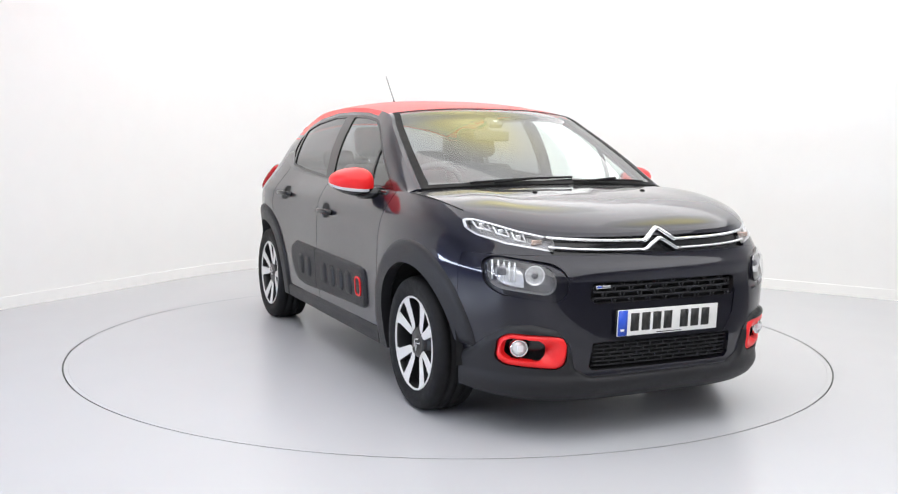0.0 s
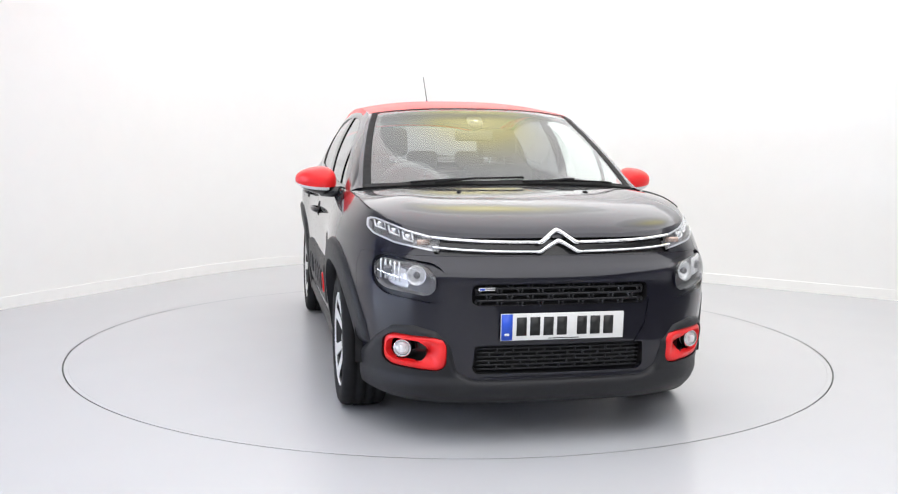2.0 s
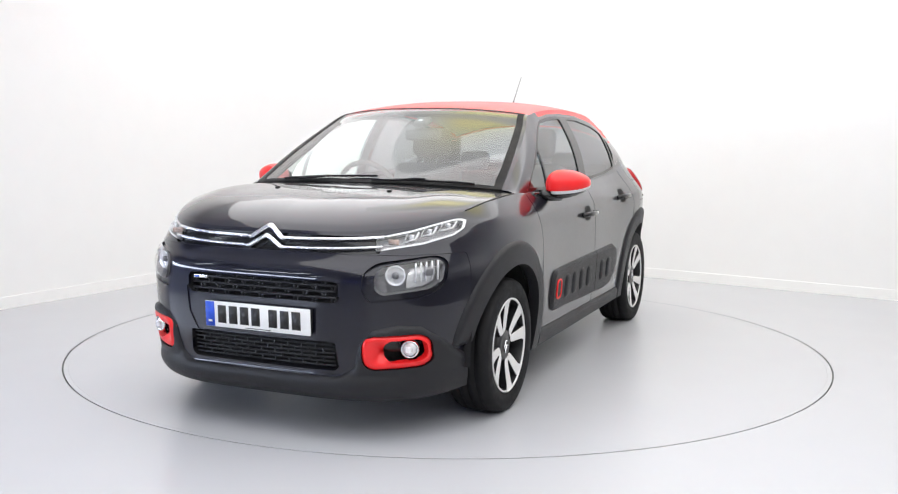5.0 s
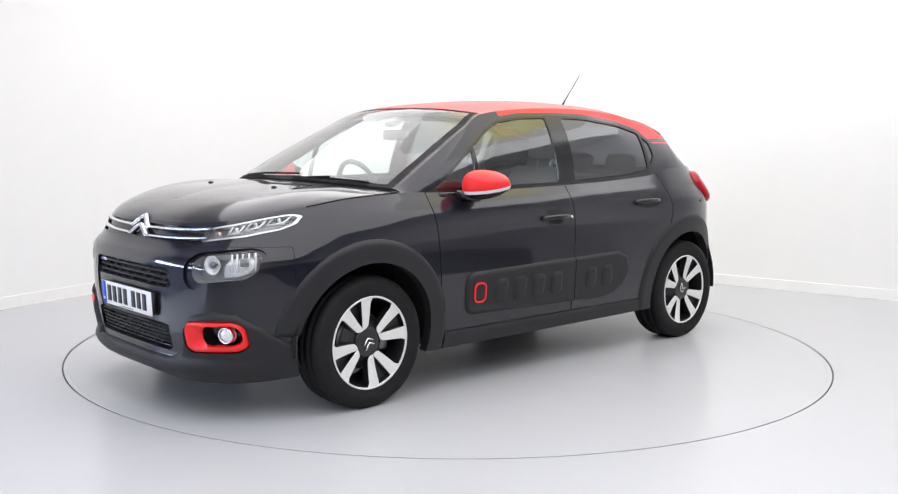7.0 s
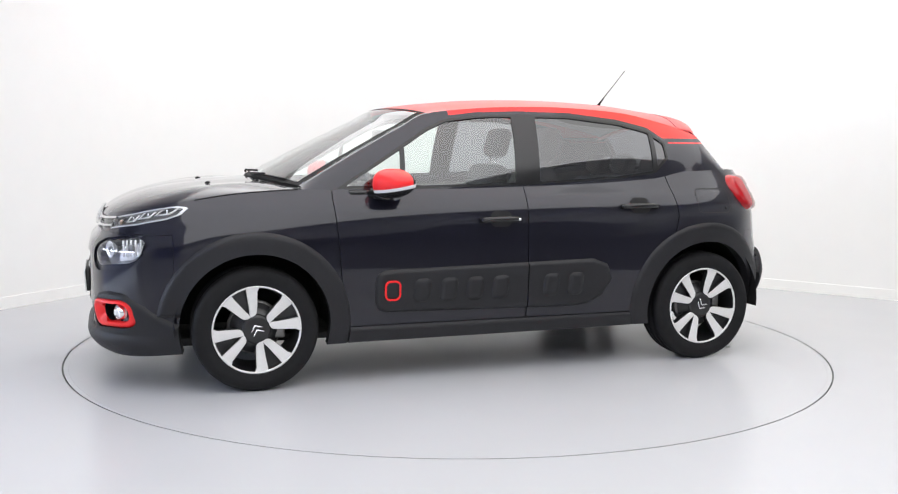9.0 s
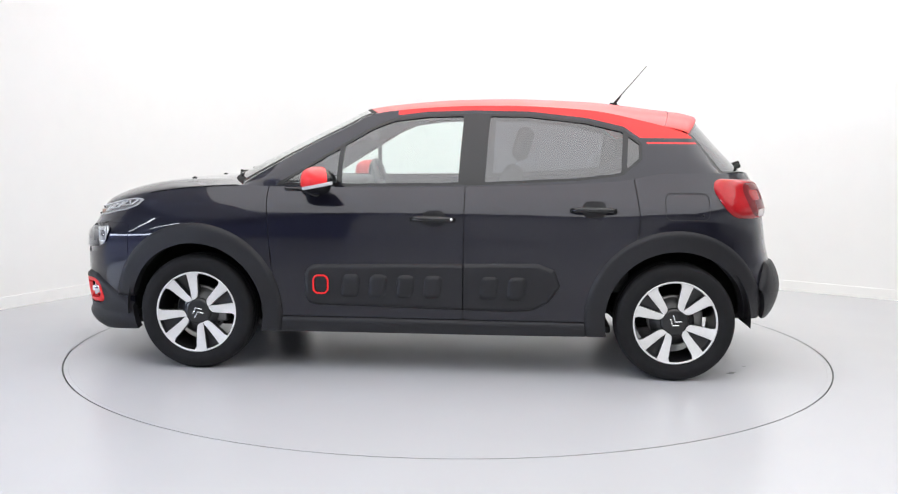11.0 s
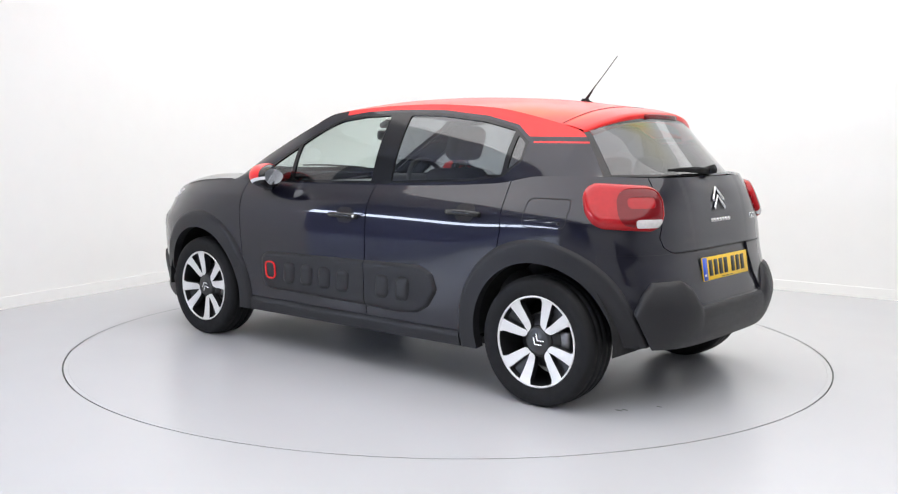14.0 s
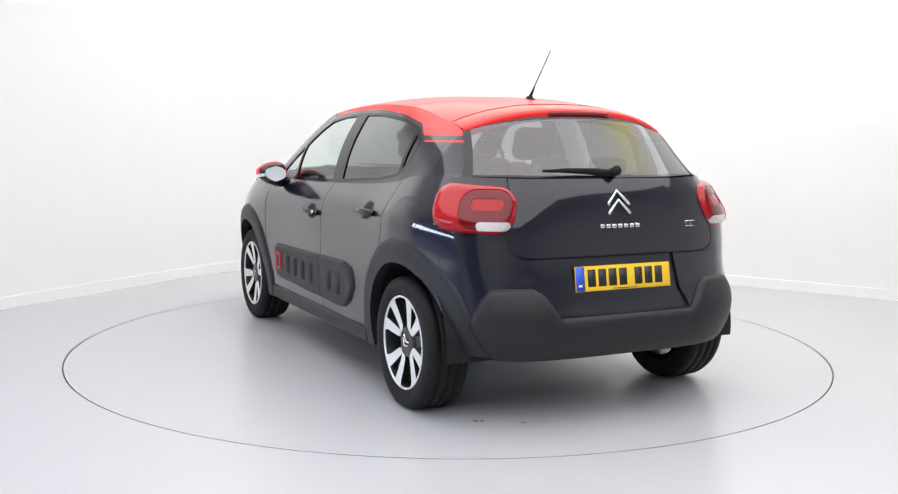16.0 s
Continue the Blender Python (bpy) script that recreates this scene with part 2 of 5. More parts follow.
def studio():
    bm = bmesh.new()
    n = 96
    inner = [bm.verts.new(((RING + 0.004) * math.cos(2 * math.pi * k / n), (RING + 0.004) * math.sin(2 * math.pi * k / n), 0)) for k in range(n)]
    outer = []
    for k in range(n):
        c, s = math.cos(2 * math.pi * k / n), math.sin(2 * math.pi * k / n)
        q = 14 / max(abs(c), abs(s))
        outer.append(bm.verts.new((q * c, q * s, 0)))
    for k in range(n):
        j = (k + 1) % n
        bm.faces.new((inner[k], outer[k], outer[j], inner[j]))
    bm.normal_update()
    setting("floor", bm, M_FLOOR, "smooth light grey painted studio floor", "floor")
    bm = bmesh.new()
    bmesh.ops.create_circle(bm, cap_ends=True, radius=RING + 0.2, segments=64, matrix=pose(0, 0, -0.012))
    setting("floor_joint", bm, M_EDGE, "dark narrow joint round the turntable", "joint")
    # the two back walls meet in a wide, smooth curve
    curved("wall_north", 0.0, CEIL, 0.0, 0.2, M_WALL, "plain matt white studio wall with a curved corner", "wall")
    curved("baseboard_north", 0.0, 0.085, 0.014, -0.0005, M_TRIM, "low glossy white skirting board", "baseboard")
    # unseen east wall, split pale and white to set the tailgate's reflection
    wall_run("wall_east", Vector((6.0, -5.6)), RIGHT_END, 0, 0.7, 0.2, M_PALEWALL, "unseen pale grey lower wall added to dim reflections")
    wall_run("wall_east_upper", Vector((6.0, -5.6)), RIGHT_END, 0.7, CEIL, 0.2, M_WALL, "unseen white upper wall added to brighten reflections")
    # unseen walls behind the camera's right: dark below, white above, to shape car reflections
    for z0, z1, mat, lab in ((0, 1.0, M_GREYWALL, "unseen dark grey lower wall added to darken reflections"), (1.0, CEIL, M_WALL, "unseen white upper wall added to brighten reflections")):
        name = "wall_east_end" if z0 == 0 else "wall_east_top"
        wall_run(name, FRONT_RIGHT, Vector((6.0, -5.6)), z0, z1, 0.2, mat, lab)
        wall_run("wall_southeast" if z0 == 0 else "wall_southeast_top", Vector((1.7, -9.5)), FRONT_RIGHT, z0, z1, 0.2, mat, lab)
    wall_run("wall_south", Vector((-2.5, -9.5)), Vector((1.7, -9.5)), 0, CEIL, 0.2, M_WALL, "plain matt white studio wall")
    wall_run("wall_passage", Vector((-2.5, -13.0)), Vector((-2.5, -9.7)), 0, CEIL, 0.2, M_DARK, "dim bluish workshop wall")
    # out of view: a dark sheet added so nose and flank mirror less light
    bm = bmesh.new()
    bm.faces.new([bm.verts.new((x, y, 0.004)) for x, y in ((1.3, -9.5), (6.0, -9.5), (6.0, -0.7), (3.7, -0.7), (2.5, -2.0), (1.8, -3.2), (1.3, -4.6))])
    setting("floor_dark_sheet", bm, M_DARKSHEET, "unseen dark floor sheet added to darken the car's reflections", "floor")
    bm = bmesh.new()
    box(bm, -14, 14, -14, 14, CEIL, CEIL + 0.15)
    setting("ceiling", bm, M_CEIL, "plain white studio ceiling", "ceiling")
    wall_run("wall_southwest", JAMB, Vector((-4.88, -8.3)), 0, CEIL, 0.2, M_WALL, "plain matt white studio wall")
    # the dim workshop beyond the open side, with a row of high windows
    wall_run("wall_workshop", Vector((-10, 6)), Vector((-10, -13)), 0, CEIL, 0.2, M_DARK, "dim bluish workshop wall")
    wall_run("wall_workshop_north", LEFT_END + Vector((-0.3, 0.3)), Vector((-10, 1.5)), 0, CEIL, 0.2, M_DARK, "dim bluish workshop wall")
    wall_run("wall_workshop_south", Vector((-10, -13)), Vector((-2.5, -13)), 0, CEIL, 0.2, M_DARK, "dim bluish workshop wall")
    bm = bmesh.new()
    quad = [bm.verts.new((x, y, 0.004)) for x, y in ((-4.35, -0.7), (-10, 1.4), (-10, -13), (-2.5, -13), (-2.5, -9.5), (-4.88, -8.4), (-5.1, -6.3))]
    bm.faces.new(quad)
    setting("floor_workshop", bm, M_DARK, "workshop floor with dim blue light in its colour", "floor")
    bm = bmesh.new()
    quad = [bm.verts.new((x, y, CEIL - 0.06)) for x, y in ((-5.0, -0.7), (-10, 1.4), (-10, -13), (-2.5, -13), (-2.5, -9.5), (-4.88, -8.4), (-5.3, -6.3))]
    bm.faces.new(quad[::-1])
    setting("ceiling_workshop", bm, M_SOOT, "dark workshop ceiling", "ceiling")
    for k in range(9):
        bm = bmesh.new()
        box(bm, -9.99, -9.95, -10.4 + 1.25 * k, -9.22 + 1.25 * k, 1.55, 2.25)
        setting("window_%d" % (k + 1), bm, M_WINDOW, "bright high workshop window", "window")
    bm = bmesh.new()
    for x0, x1, y0, y1 in ((-2.5, 4.1, 3.51, 3.57), (-2.5, 4.1, -7.77, -7.71), (-2.5, -2.41, -7.71, 3.51), (4.01, 4.1, -7.71, 3.51)):
        box(bm, x0, x1, y0, y1, CEIL - 0.1, CEIL)
    tagged(part("ceiling_light", bm, M_TRIM, None, "", False), "wide white softbox frame under the ceiling", "ceiling light")
    for px, py, ra, rb, turn, dim in WARM_SPOTS:
        bm = bmesh.new()
        bmesh.ops.create_circle(bm, cap_ends=True, segments=48, radius=1.0)
        bmesh.ops.reverse_faces(bm, faces=bm.faces)
        ob = tagged(part("warm_light", bm, M_DIMWARM if dim else M_WARM, None, "", False), "oval warm yellow ceiling light", "ceiling light", "warm lights")
        ob.matrix_world = pose(px, py, CEIL - 0.1, 0, 0, turn) @ Matrix.Diagonal((ra, rb, 1, 1))
    for k in range(3):
        bm = bmesh.new()
        box(bm, -9.0, -6.2, -9.0 + 2.6 * k, -8.88 + 2.6 * k, CEIL - 0.12, CEIL - 0.058, 0.01)
        tagged(part("tube_light", bm, M_TUBE, None, "", False), "long cold white tube light over the workshop", "ceiling light", "tube lights")


studio()


def ring_mesh(pairs, n=160, cap=False):
    bm = bmesh.new()
    rings = [[bm.verts.new((r * math.cos(2 * math.pi * k / n), r * math.sin(2 * math.pi * k / n), z)) for k in range(n)] for r, z in pairs]
    for a, b in zip(rings, rings[1:]):
        for k in range(n):
            bm.faces.new((a[k], a[(k + 1) % n], b[(k + 1) % n], b[k]))
    if cap:
        bm.faces.new(rings[-1])
    return bm


table = tagged(new("turntable"), "round light grey turntable flush with the floor", "turntable")
part("deck", ring_mesh([(RING - 0.03, -0.01), (RING - 0.03, 0.0), (1.2, 0.001)], cap=True), M_FLOOR, table, "grey painted deck", False)
part("deck_rim", ring_mesh([(RING - 0.005, -0.011), (RING - 0.005, 0.0), (RING - 0.0295, 0.0), (RING - 0.0295, -0.01)]), M_FLOOR, table, "grey steel deck edge", False)
for sx, sy, size in ((-1.58, 0.664, 0.014), (-1.693, 0.483, 0.01), (-1.596, 0.639, 0.012)):
    bm = bmesh.new()
    bmesh.ops.create_circle(bm, cap_ends=True, segments=10, radius=size, matrix=pose(sx, sy, 0.0016) @ Matrix.Diagonal((1.5, 0.7, 1, 1)))
    part("scuff_mark", bm, M_EDGE, table, "small dark scuff", False)


# ---- the car's skin, as smooth functions of place (x ahead, y to its left, z up) ----
def curve(xs, ys):
    """A smooth curve through a few knots that never overshoots them."""
    xs, ys = np.array(xs, float), np.array(ys, float)
    h, d = np.diff(xs), np.diff(ys) / np.diff(xs)
    m = np.zeros_like(xs)
    m[0], m[-1] = d[0], d[-1]
    for i in range(1, len(xs) - 1):
        if d[i - 1] * d[i] > 0:
            w1, w2 = 2 * h[i] + h[i - 1], h[i] + 2 * h[i - 1]
            m[i] = (w1 + w2) / (w1 / d[i - 1] + w2 / d[i])

    def at(x):
        x = np.clip(np.asarray(x, float), xs[0], xs[-1])
        i = np.clip(np.searchsorted(xs, x) - 1, 0, len(xs) - 2)
        t = (x - xs[i]) / h[i]
        return (ys[i] * (1 + 2 * t) * (1 - t) ** 2 + h[i] * m[i] * t * (1 - t) ** 2
                + ys[i + 1] * t * t * (3 - 2 * t) + h[i] * m[i + 1] * t * t * (t - 1))
    return at


NOSE = curve([0.17, 0.212, 0.25, 0.285, 0.33, 0.40, 0.55, 0.665, 0.71, 0.75, 0.79, 0.83, 0.90, 1.0], [1.955, 2.022, 2.042, 2.028, 2.034, 2.044, 2.047, 2.046, 2.036, 2.006, 1.986, 1.974, 1.93, 1.86])
TAIL = curve([0.2, 0.27, 0.36, 0.47, 0.6, 0.7, 0.85, 1.0, 1.1], [1.74, 1.80, 1.852, 1.874, 1.843, 1.815, 1.790, 1.752, 1.702])
HALF = curve([0.17, 0.3, 0.45, 0.6, 0.72, 0.82, 0.885, 0.93, 0.985, 1.04, 1.12], [0.80, 0.820, 0.839, 0.850, 0.851, 0.844, 0.828, 0.803, 0.762, 0.722, 0.668])
ROUND_F = curve([0.2, 0.7, 0.87, 1.0], [3.8, 3.9, 3.4, 3.3])
XA, XB = 0.75, -0.75
TOP_X = curve([-1.75, -1.5, -1.2, -0.97, -0.2, 0.4, 0.83, 1.0, 1.3, 1.6, 1.8, 1.95], [1.075, 1.082, 1.075, 1.035, 0.997, 0.986, 0.985, 0.99, 0.975, 0.93, 0.888, 0.862])
BOT_X = curve([-1.8, -1.5, -1.2, -0.9, 0.9, 1.3, 1.9], [0.312, 0.325, 0.25, 0.225, 0.215, 0.21, 0.18])


def swell(x, y, z):
    """How far the flanks bulge over the wheels and draw in at the doors."""
    rear = 0.045 * np.exp(-((x + 1.38) / 0.4) ** 2) * np.clip((z - 0.6) / 0.3, 0, 1)
    band = np.clip((z - 0.3) / 0.25, 0, 1) * np.clip((0.97 - z) / 0.22, 0, 1)
    band = band * band * (3 - 2 * band)
    front = 0.017 * np.exp(-((x - 1.22) / 0.36) ** 2) * band
    doors = -0.010 * np.exp(-((x + 0.05) / 0.78) ** 4) * band
    low, aft = np.clip((0.5 - z) / 0.22, 0, 1), np.clip((-1.3 - x) / 0.4, 0, 1)
    tuck = -0.04 * low * low * aft * aft * (3 - 2 * aft) * np.clip((y - 0.3) / 0.4, 0, 1)
    return (rear + front + doors + tuck) * (y > 0.3)


def plan(u, z):
    """The outline at height z: u 0..1 round the nose from its middle, 1..2 along the side, 2..3 round the tail to its middle."""
    z = np.asarray(z, float)
    w = HALF(z)
    nf, nr = ROUND_F(z), 4.2
    a = np.clip(u, 0, 1) * math.pi / 2
    b = np.clip(u - 2, 0, 1) * math.pi / 2
    xf = XA + (NOSE(z) - XA) * np.cos(a) ** (2 / nf)
    yf = w * np.sin(a) ** (2 / nf)
    xr = XB - (TAIL(z) + XB) * np.sin(b) ** (2 / nr)
    yr = w * np.cos(b) ** (2 / nr)
    s = np.clip(u - 1, 0, 1)
    x = np.where(u < 1, xf, np.where(u > 2, xr, XA + (XB - XA) * s))
    y = np.where(u < 1, yf, np.where(u > 2, yr, w))
    y = y + swell(x, y, z)
    return np.stack([x, y, z], -1)


def even_u(fine=4000, n=430):
    """Values of u that step evenly along the outline."""
    u = np.linspace(0, 3, fine)
    p = plan(u, np.full(fine, 0.7))
    s = np.concatenate([[0], np.cumsum(np.linalg.norm(np.diff(p, axis=0), axis=1))])
    return np.interp(np.linspace(0, s[-1], n), s, u)


UU = even_u()
XU = plan(UU, np.full(len(UU), 0.9))[:, 0]


def rim_at(u):
    """The top edge of the lower body."""
    u = np.asarray(u, float)
    z = np.full(u.shape, 0.95)
    for _ in range(12):
        z = TOP_X(plan(u, z)[..., 0])
    return plan(u, z)


class Skin:
    """Points, their outward normals, and polygons; can be cut along any curve given as a signed field."""

    def __init__(self, v, n, f):
        self.v, self.n, self.f = v, n, f

    def cut(self, field):
        """Two skins: where field < 0 and where it is > 0."""
        val = field(self.v[:, 0], self.v[:, 1], self.v[:, 2])
        val = np.where(np.abs(val) < 1e-6, 1e-6, val)
        v, n, seam = list(self.v), list(self.n), {}
        inn, out = [], []
        neg = val < 0
        for f in self.f:
            k = [neg[i] for i in f]
            if all(k):
                inn.append(f)
            elif not any(k):
                out.append(f)
            else:
                a, b = [], []
                for i, j in zip(f, f[1:] + f[:1]):
                    (a if neg[i] else b).append(i)
                    if neg[i] != neg[j]:
                        key = (i, j) if i < j else (j, i)
                        if key not in seam:
                            p, q = key
                            t = val[p] / (val[p] - val[q])
                            seam[key] = len(v)
                            v.append(self.v[p] + (self.v[q] - self.v[p]) * t)
                            m = self.n[p] + (self.n[q] - self.n[p]) * t
                            n.append(m / (np.linalg.norm(m) + 1e-12))
                        a.append(seam[key])
                        b.append(seam[key])
                if len(a) > 2:
                    inn.append(a)
                if len(b) > 2:
                    out.append(b)
        v, n = np.array(v), np.array(n)
        return Skin(v, n, inn).tidy(), Skin(v, n, out).tidy()

    def tidy(self):
        used = sorted({i for f in self.f for i in f})
        if not used:
            return Skin(np.zeros((0, 3)), np.zeros((0, 3)), [])
        back = {i: k for k, i in enumerate(used)}
        return Skin(self.v[used], self.n[used], [[back[i] for i in f] for f in self.f])

    def moved(self, by, field=None, soft=0.012):
        """Raised along its normals, falling to nothing at the rim of field within soft metres."""
        lift = np.full(len(self.v), by)
        if field is not None:
            d = np.clip(-field(self.v[:, 0], self.v[:, 1], self.v[:, 2]) / soft, 0, 1)
            lift = by * np.sqrt(1 - (1 - d) ** 2)
            v = self.v + self.n * lift[:, None]
            n = self.n + self.facing(v) - self.facing(self.v)
            return Skin(v, n / np.maximum(np.linalg.norm(n, axis=1, keepdims=True), 1e-9), self.f)
        return Skin(self.v + self.n * lift[:, None], self.n, self.f)

    def facing(self, v):
        """The mean facing of the faces round each corner, with the corners at v."""
        out = np.zeros((len(v), 3))
        for size in {len(f) for f in self.f}:
            q = np.array([f for f in self.f if len(f) == size])
            a = sum(np.cross(v[q[:, i]] - v[q[:, 0]], v[q[:, i + 1]] - v[q[:, 0]]) for i in range(1, size - 1))
            for i in range(size):
                np.add.at(out, q[:, i], a)
        return out / np.maximum(np.linalg.norm(out, axis=1, keepdims=True), 1e-12)

    def mirror(self):
        s = np.array([1, -1, 1])
        return Skin(self.v * s, self.n * s, [f[::-1] for f in self.f])

    def both(self):
        """Itself and its mirror image, joined along the middle."""
        m = self.mirror()
        k = len(self.v)
        idx = list(range(k, 2 * k))
        for i in np.nonzero(np.abs(self.v[:, 1]) < 1e-5)[0]:
            idx[i] = int(i)
        return Skin(np.concatenate([self.v, m.v]), np.concatenate([self.n, m.n]),
                    self.f + [[idx[i - 0] for i in f] for f in m.f]).tidy()


def grid_skin(P):
    """P: rows x columns x 3; faces turned outward by the caller's order."""
    du, dv = np.gradient(P, axis=1), np.gradient(P, axis=0)
    n = np.cross(du, dv)
    n /= np.linalg.norm(n, axis=-1, keepdims=True) + 1e-12
    r, c = P.shape[:2]
    f = [[i * c + j, i * c + j + 1, (i + 1) * c + j + 1, (i + 1) * c + j] for i in range(r - 1) for j in range(c - 1)]
    return Skin(P.reshape(-1, 3), n.reshape(-1, 3), f)


def skin_part(name, skin, mat, parent, depth=0.012, label="", flat=False):
    """A panel with its edges turned inward by depth."""
    v, n, f = list(skin.v), list(skin.n), [list(q) for q in skin.f]
    if not f:
        return None
    if depth:
        count = {}
        for q in f:
            for i, j in zip(q, q[1:] + q[:1]):
                count[(i, j)] = 1
        rim = [(i, j) for i, j in count if (j, i) not in count and not (abs(v[i][1]) < 1e-4 and abs(v[j][1]) < 1e-4)]
        for i, j in rim:
            a, b = v[i], v[j]
            e = b - a
            side = np.cross(e, n[i])
            side = side / (np.linalg.norm(side) + 1e-12)
            k = len(v)
            v += [a, b, b - n[j] * depth, a - n[i] * depth]
            n += [side] * 4
            f.append([k + 1, k, k + 3, k + 2])
    ob = link(name, v, f, mat, parent, True, n)
    return tagged(ob, label) if label else ob


# shapes, as signed fields over a pair of coordinates
def round_rect(a, b, ca, cb, ha, hb, r):
    qa, qb = np.abs(a - ca) - ha + r, np.abs(b - cb) - hb + r
    return np.hypot(np.maximum(qa, 0), np.maximum(qb, 0)) + np.minimum(np.maximum(qa, qb), 0) - r


def polygon(a, b, pts, r=0.0):
    """Signed distance to a polygon, rounded by r."""
    d = np.full(a.shape, 1e9)
    inside = np.zeros(a.shape, bool)
    for (x0, y0), (x1, y1) in zip(pts, pts[1:] + pts[:1]):
        ex, ey = x1 - x0, y1 - y0
        t = np.clip(((a - x0) * ex + (b - y0) * ey) / (ex * ex + ey * ey), 0, 1)
        d = np.minimum(d, np.hypot(a - x0 - t * ex, b - y0 - t * ey))
        cross = ((y0 > b) != (y1 > b)) & (a < ex * (b - y0) / (ey if ey else 1e-12) + x0)
        inside ^= cross
    return np.where(inside, -d, d) - r


def lower_body():
    rows = []
    rim = rim_at(UU)
    lowz = BOT_X(XU)
    for t in np.linspace(0, 1, 62):
        rows.append(plan(UU, lowz + (rim[:, 2] - lowz) * t))
    P = np.array(rows)
    P[:, 0, 1] = P[:, -1, 1] = 0
    s = grid_skin(P)
    return Skin(s.v, s.n * np.sign((s.n * (s.v - np.array([0, 0, 0.6])) * np.array([1, 1, 0])).sum(1))[:, None], s.f)


# middle line and edge line of windscreen, roof and rear window: stations 0..11
ST = list(range(12))
CX = curve(ST, [1.20, 0.91, 0.575, 0.42, -0.1, -0.4, -0.8, -1.1, -1.42, -1.47, -1.58, -1.715])
CZ = curve(ST, [1.03, 1.18, 1.346, 1.418, 1.474, 1.481, 1.469, 1.441, 1.390, 1.335, 1.215, 1.08])
EX = curve(ST, [1.03, 0.79, 0.49, 0.315, -0.15, -0.4, -0.8, -1.08, -1.31, -1.345, -1.42, -1.50])
EY = curve(ST, [0.718, 0.682, 0.621, 0.580, 0.572, 0.57, 0.57, 0.568, 0.565, 0.57, 0.60, 0.645])
EZ = curve(ST, [1.003, 1.142, 1.302, 1.383, 1.424, 1.428, 1.408, 1.358, 1.297, 1.28, 1.19, 1.082])
BX = curve(ST, [1.03, 0.86, 0.60, 0.46, -0.1, -0.4, -0.8, -1.06, -1.27, -1.31, -1.4, -1.50])


def dense(parts=24):
    return np.concatenate([np.linspace(i, i + 1, parts, endpoint=False) for i in range(11)] + [[11.0]])


def side_y(x, z):
    """Half width of the lower body at x and z."""
    x, z = np.asarray(x, float), np.asarray(z, float)
    w = HALF(z)
    front = w * np.maximum(1 - np.clip((x - XA) / (NOSE(z) - XA), 0, 1) ** ROUND_F(z), 0) ** (1 / ROUND_F(z))
    rear = w * np.maximum(1 - np.clip((XB - x) / (TAIL(z) + XB), 0, 1) ** 4.2, 0) ** (1 / 4.2)
    y = np.where(x > XA, front, np.where(x < XB, rear, w))
    return y + swell(x, y, z)


def green_side():
    s = dense()
    f = np.linspace(0, 1, 34)
    zb = TOP_X(BX(s))
    yb = side_y(BX(s), zb)
    P = np.zeros((len(f), len(s), 3))
    reach = np.clip((EZ(s) - zb) / 0.4, 0, 1)
    for i, q in enumerate(f):
        P[i, :, 0] = BX(s) + (EX(s) - BX(s)) * q
        P[i, :, 1] = yb + (EY(s) - yb) * q + 0.03 * reach * math.sin(math.pi * q)
        P[i, :, 2] = zb + (EZ(s) - zb) * q
    k = grid_skin(P)
    return Skin(k.v, k.n * np.sign(k.n[:, 1] + 1e-9)[:, None], k.f)


def bonnet_patch():
    """Filled in between the nose edge, the two wing edges and the foot of the windscreen."""
    ua = UU[(XU > 1.585)]
    nose = rim_at(ua)
    ub = UU[(XU <= 1.585) & (XU > 1.045)]
    wing = rim_at(ub)
    A, B = 41, 40
    def along(c, n):
        s = np.concatenate([[0], np.cumsum(np.linalg.norm(np.diff(c, axis=0), axis=1))])
        return np.stack([np.interp(np.linspace(0, s[-1], n), s, c[:, k]) for k in range(3)], -1)
    F, W = along(nose, A), along(np.concatenate([nose[-1:], wing]), B)
    a = np.linspace(0, 1, A)
    end = W[-1]
    K = np.stack([1.21 + (end[0] - 1.21) * a ** 2.2, end[1] * a, 1.026 + (end[2] - 1.026) * a ** 2.4], -1)
    M0, b = F[0], np.linspace(0, 1, B)
    mid = np.stack([M0[0] + (K[0, 0] - M0[0]) * b, 0 * b, M0[2] + (K[0, 2] - M0[2]) * b], -1)
    P = np.zeros((A, B, 3))
    for i in range(A):
        for j in range(B):
            q, t = a[i], b[j]
            c = (1 - t) * F[i] + t * K[i] + (1 - q) * mid[j] + q * W[j] \
                - ((1 - q) * (1 - t) * F[0] + (1 - q) * t * K[0] + q * (1 - t) * F[-1] + q * t * K[-1])
            c = c + np.array([0, 0, 1.0]) * (0.062 * (1 - q ** 3.0) * math.sin(math.pi * t ** 0.72) * (1 - 0.35 * t)
                                              + 0.011 * math.exp(-((q - 0.70) / 0.14) ** 2) * math.sin(math.pi * t ** 1.4))
            P[i, j] = c
    P[0, :, 1] = 0
    k = grid_skin(P)
    return Skin(k.v, k.n * np.sign(k.n[:, 2] + 1e-9)[:, None], [q[::-1] for q in k.f])


# ---- the car: panels ----
car = tagged(new("car"), "black five-door hatchback with red roof and trim on the turntable", "car")
HUBS = ((1.27, 0.320), (-1.27, 0.320))
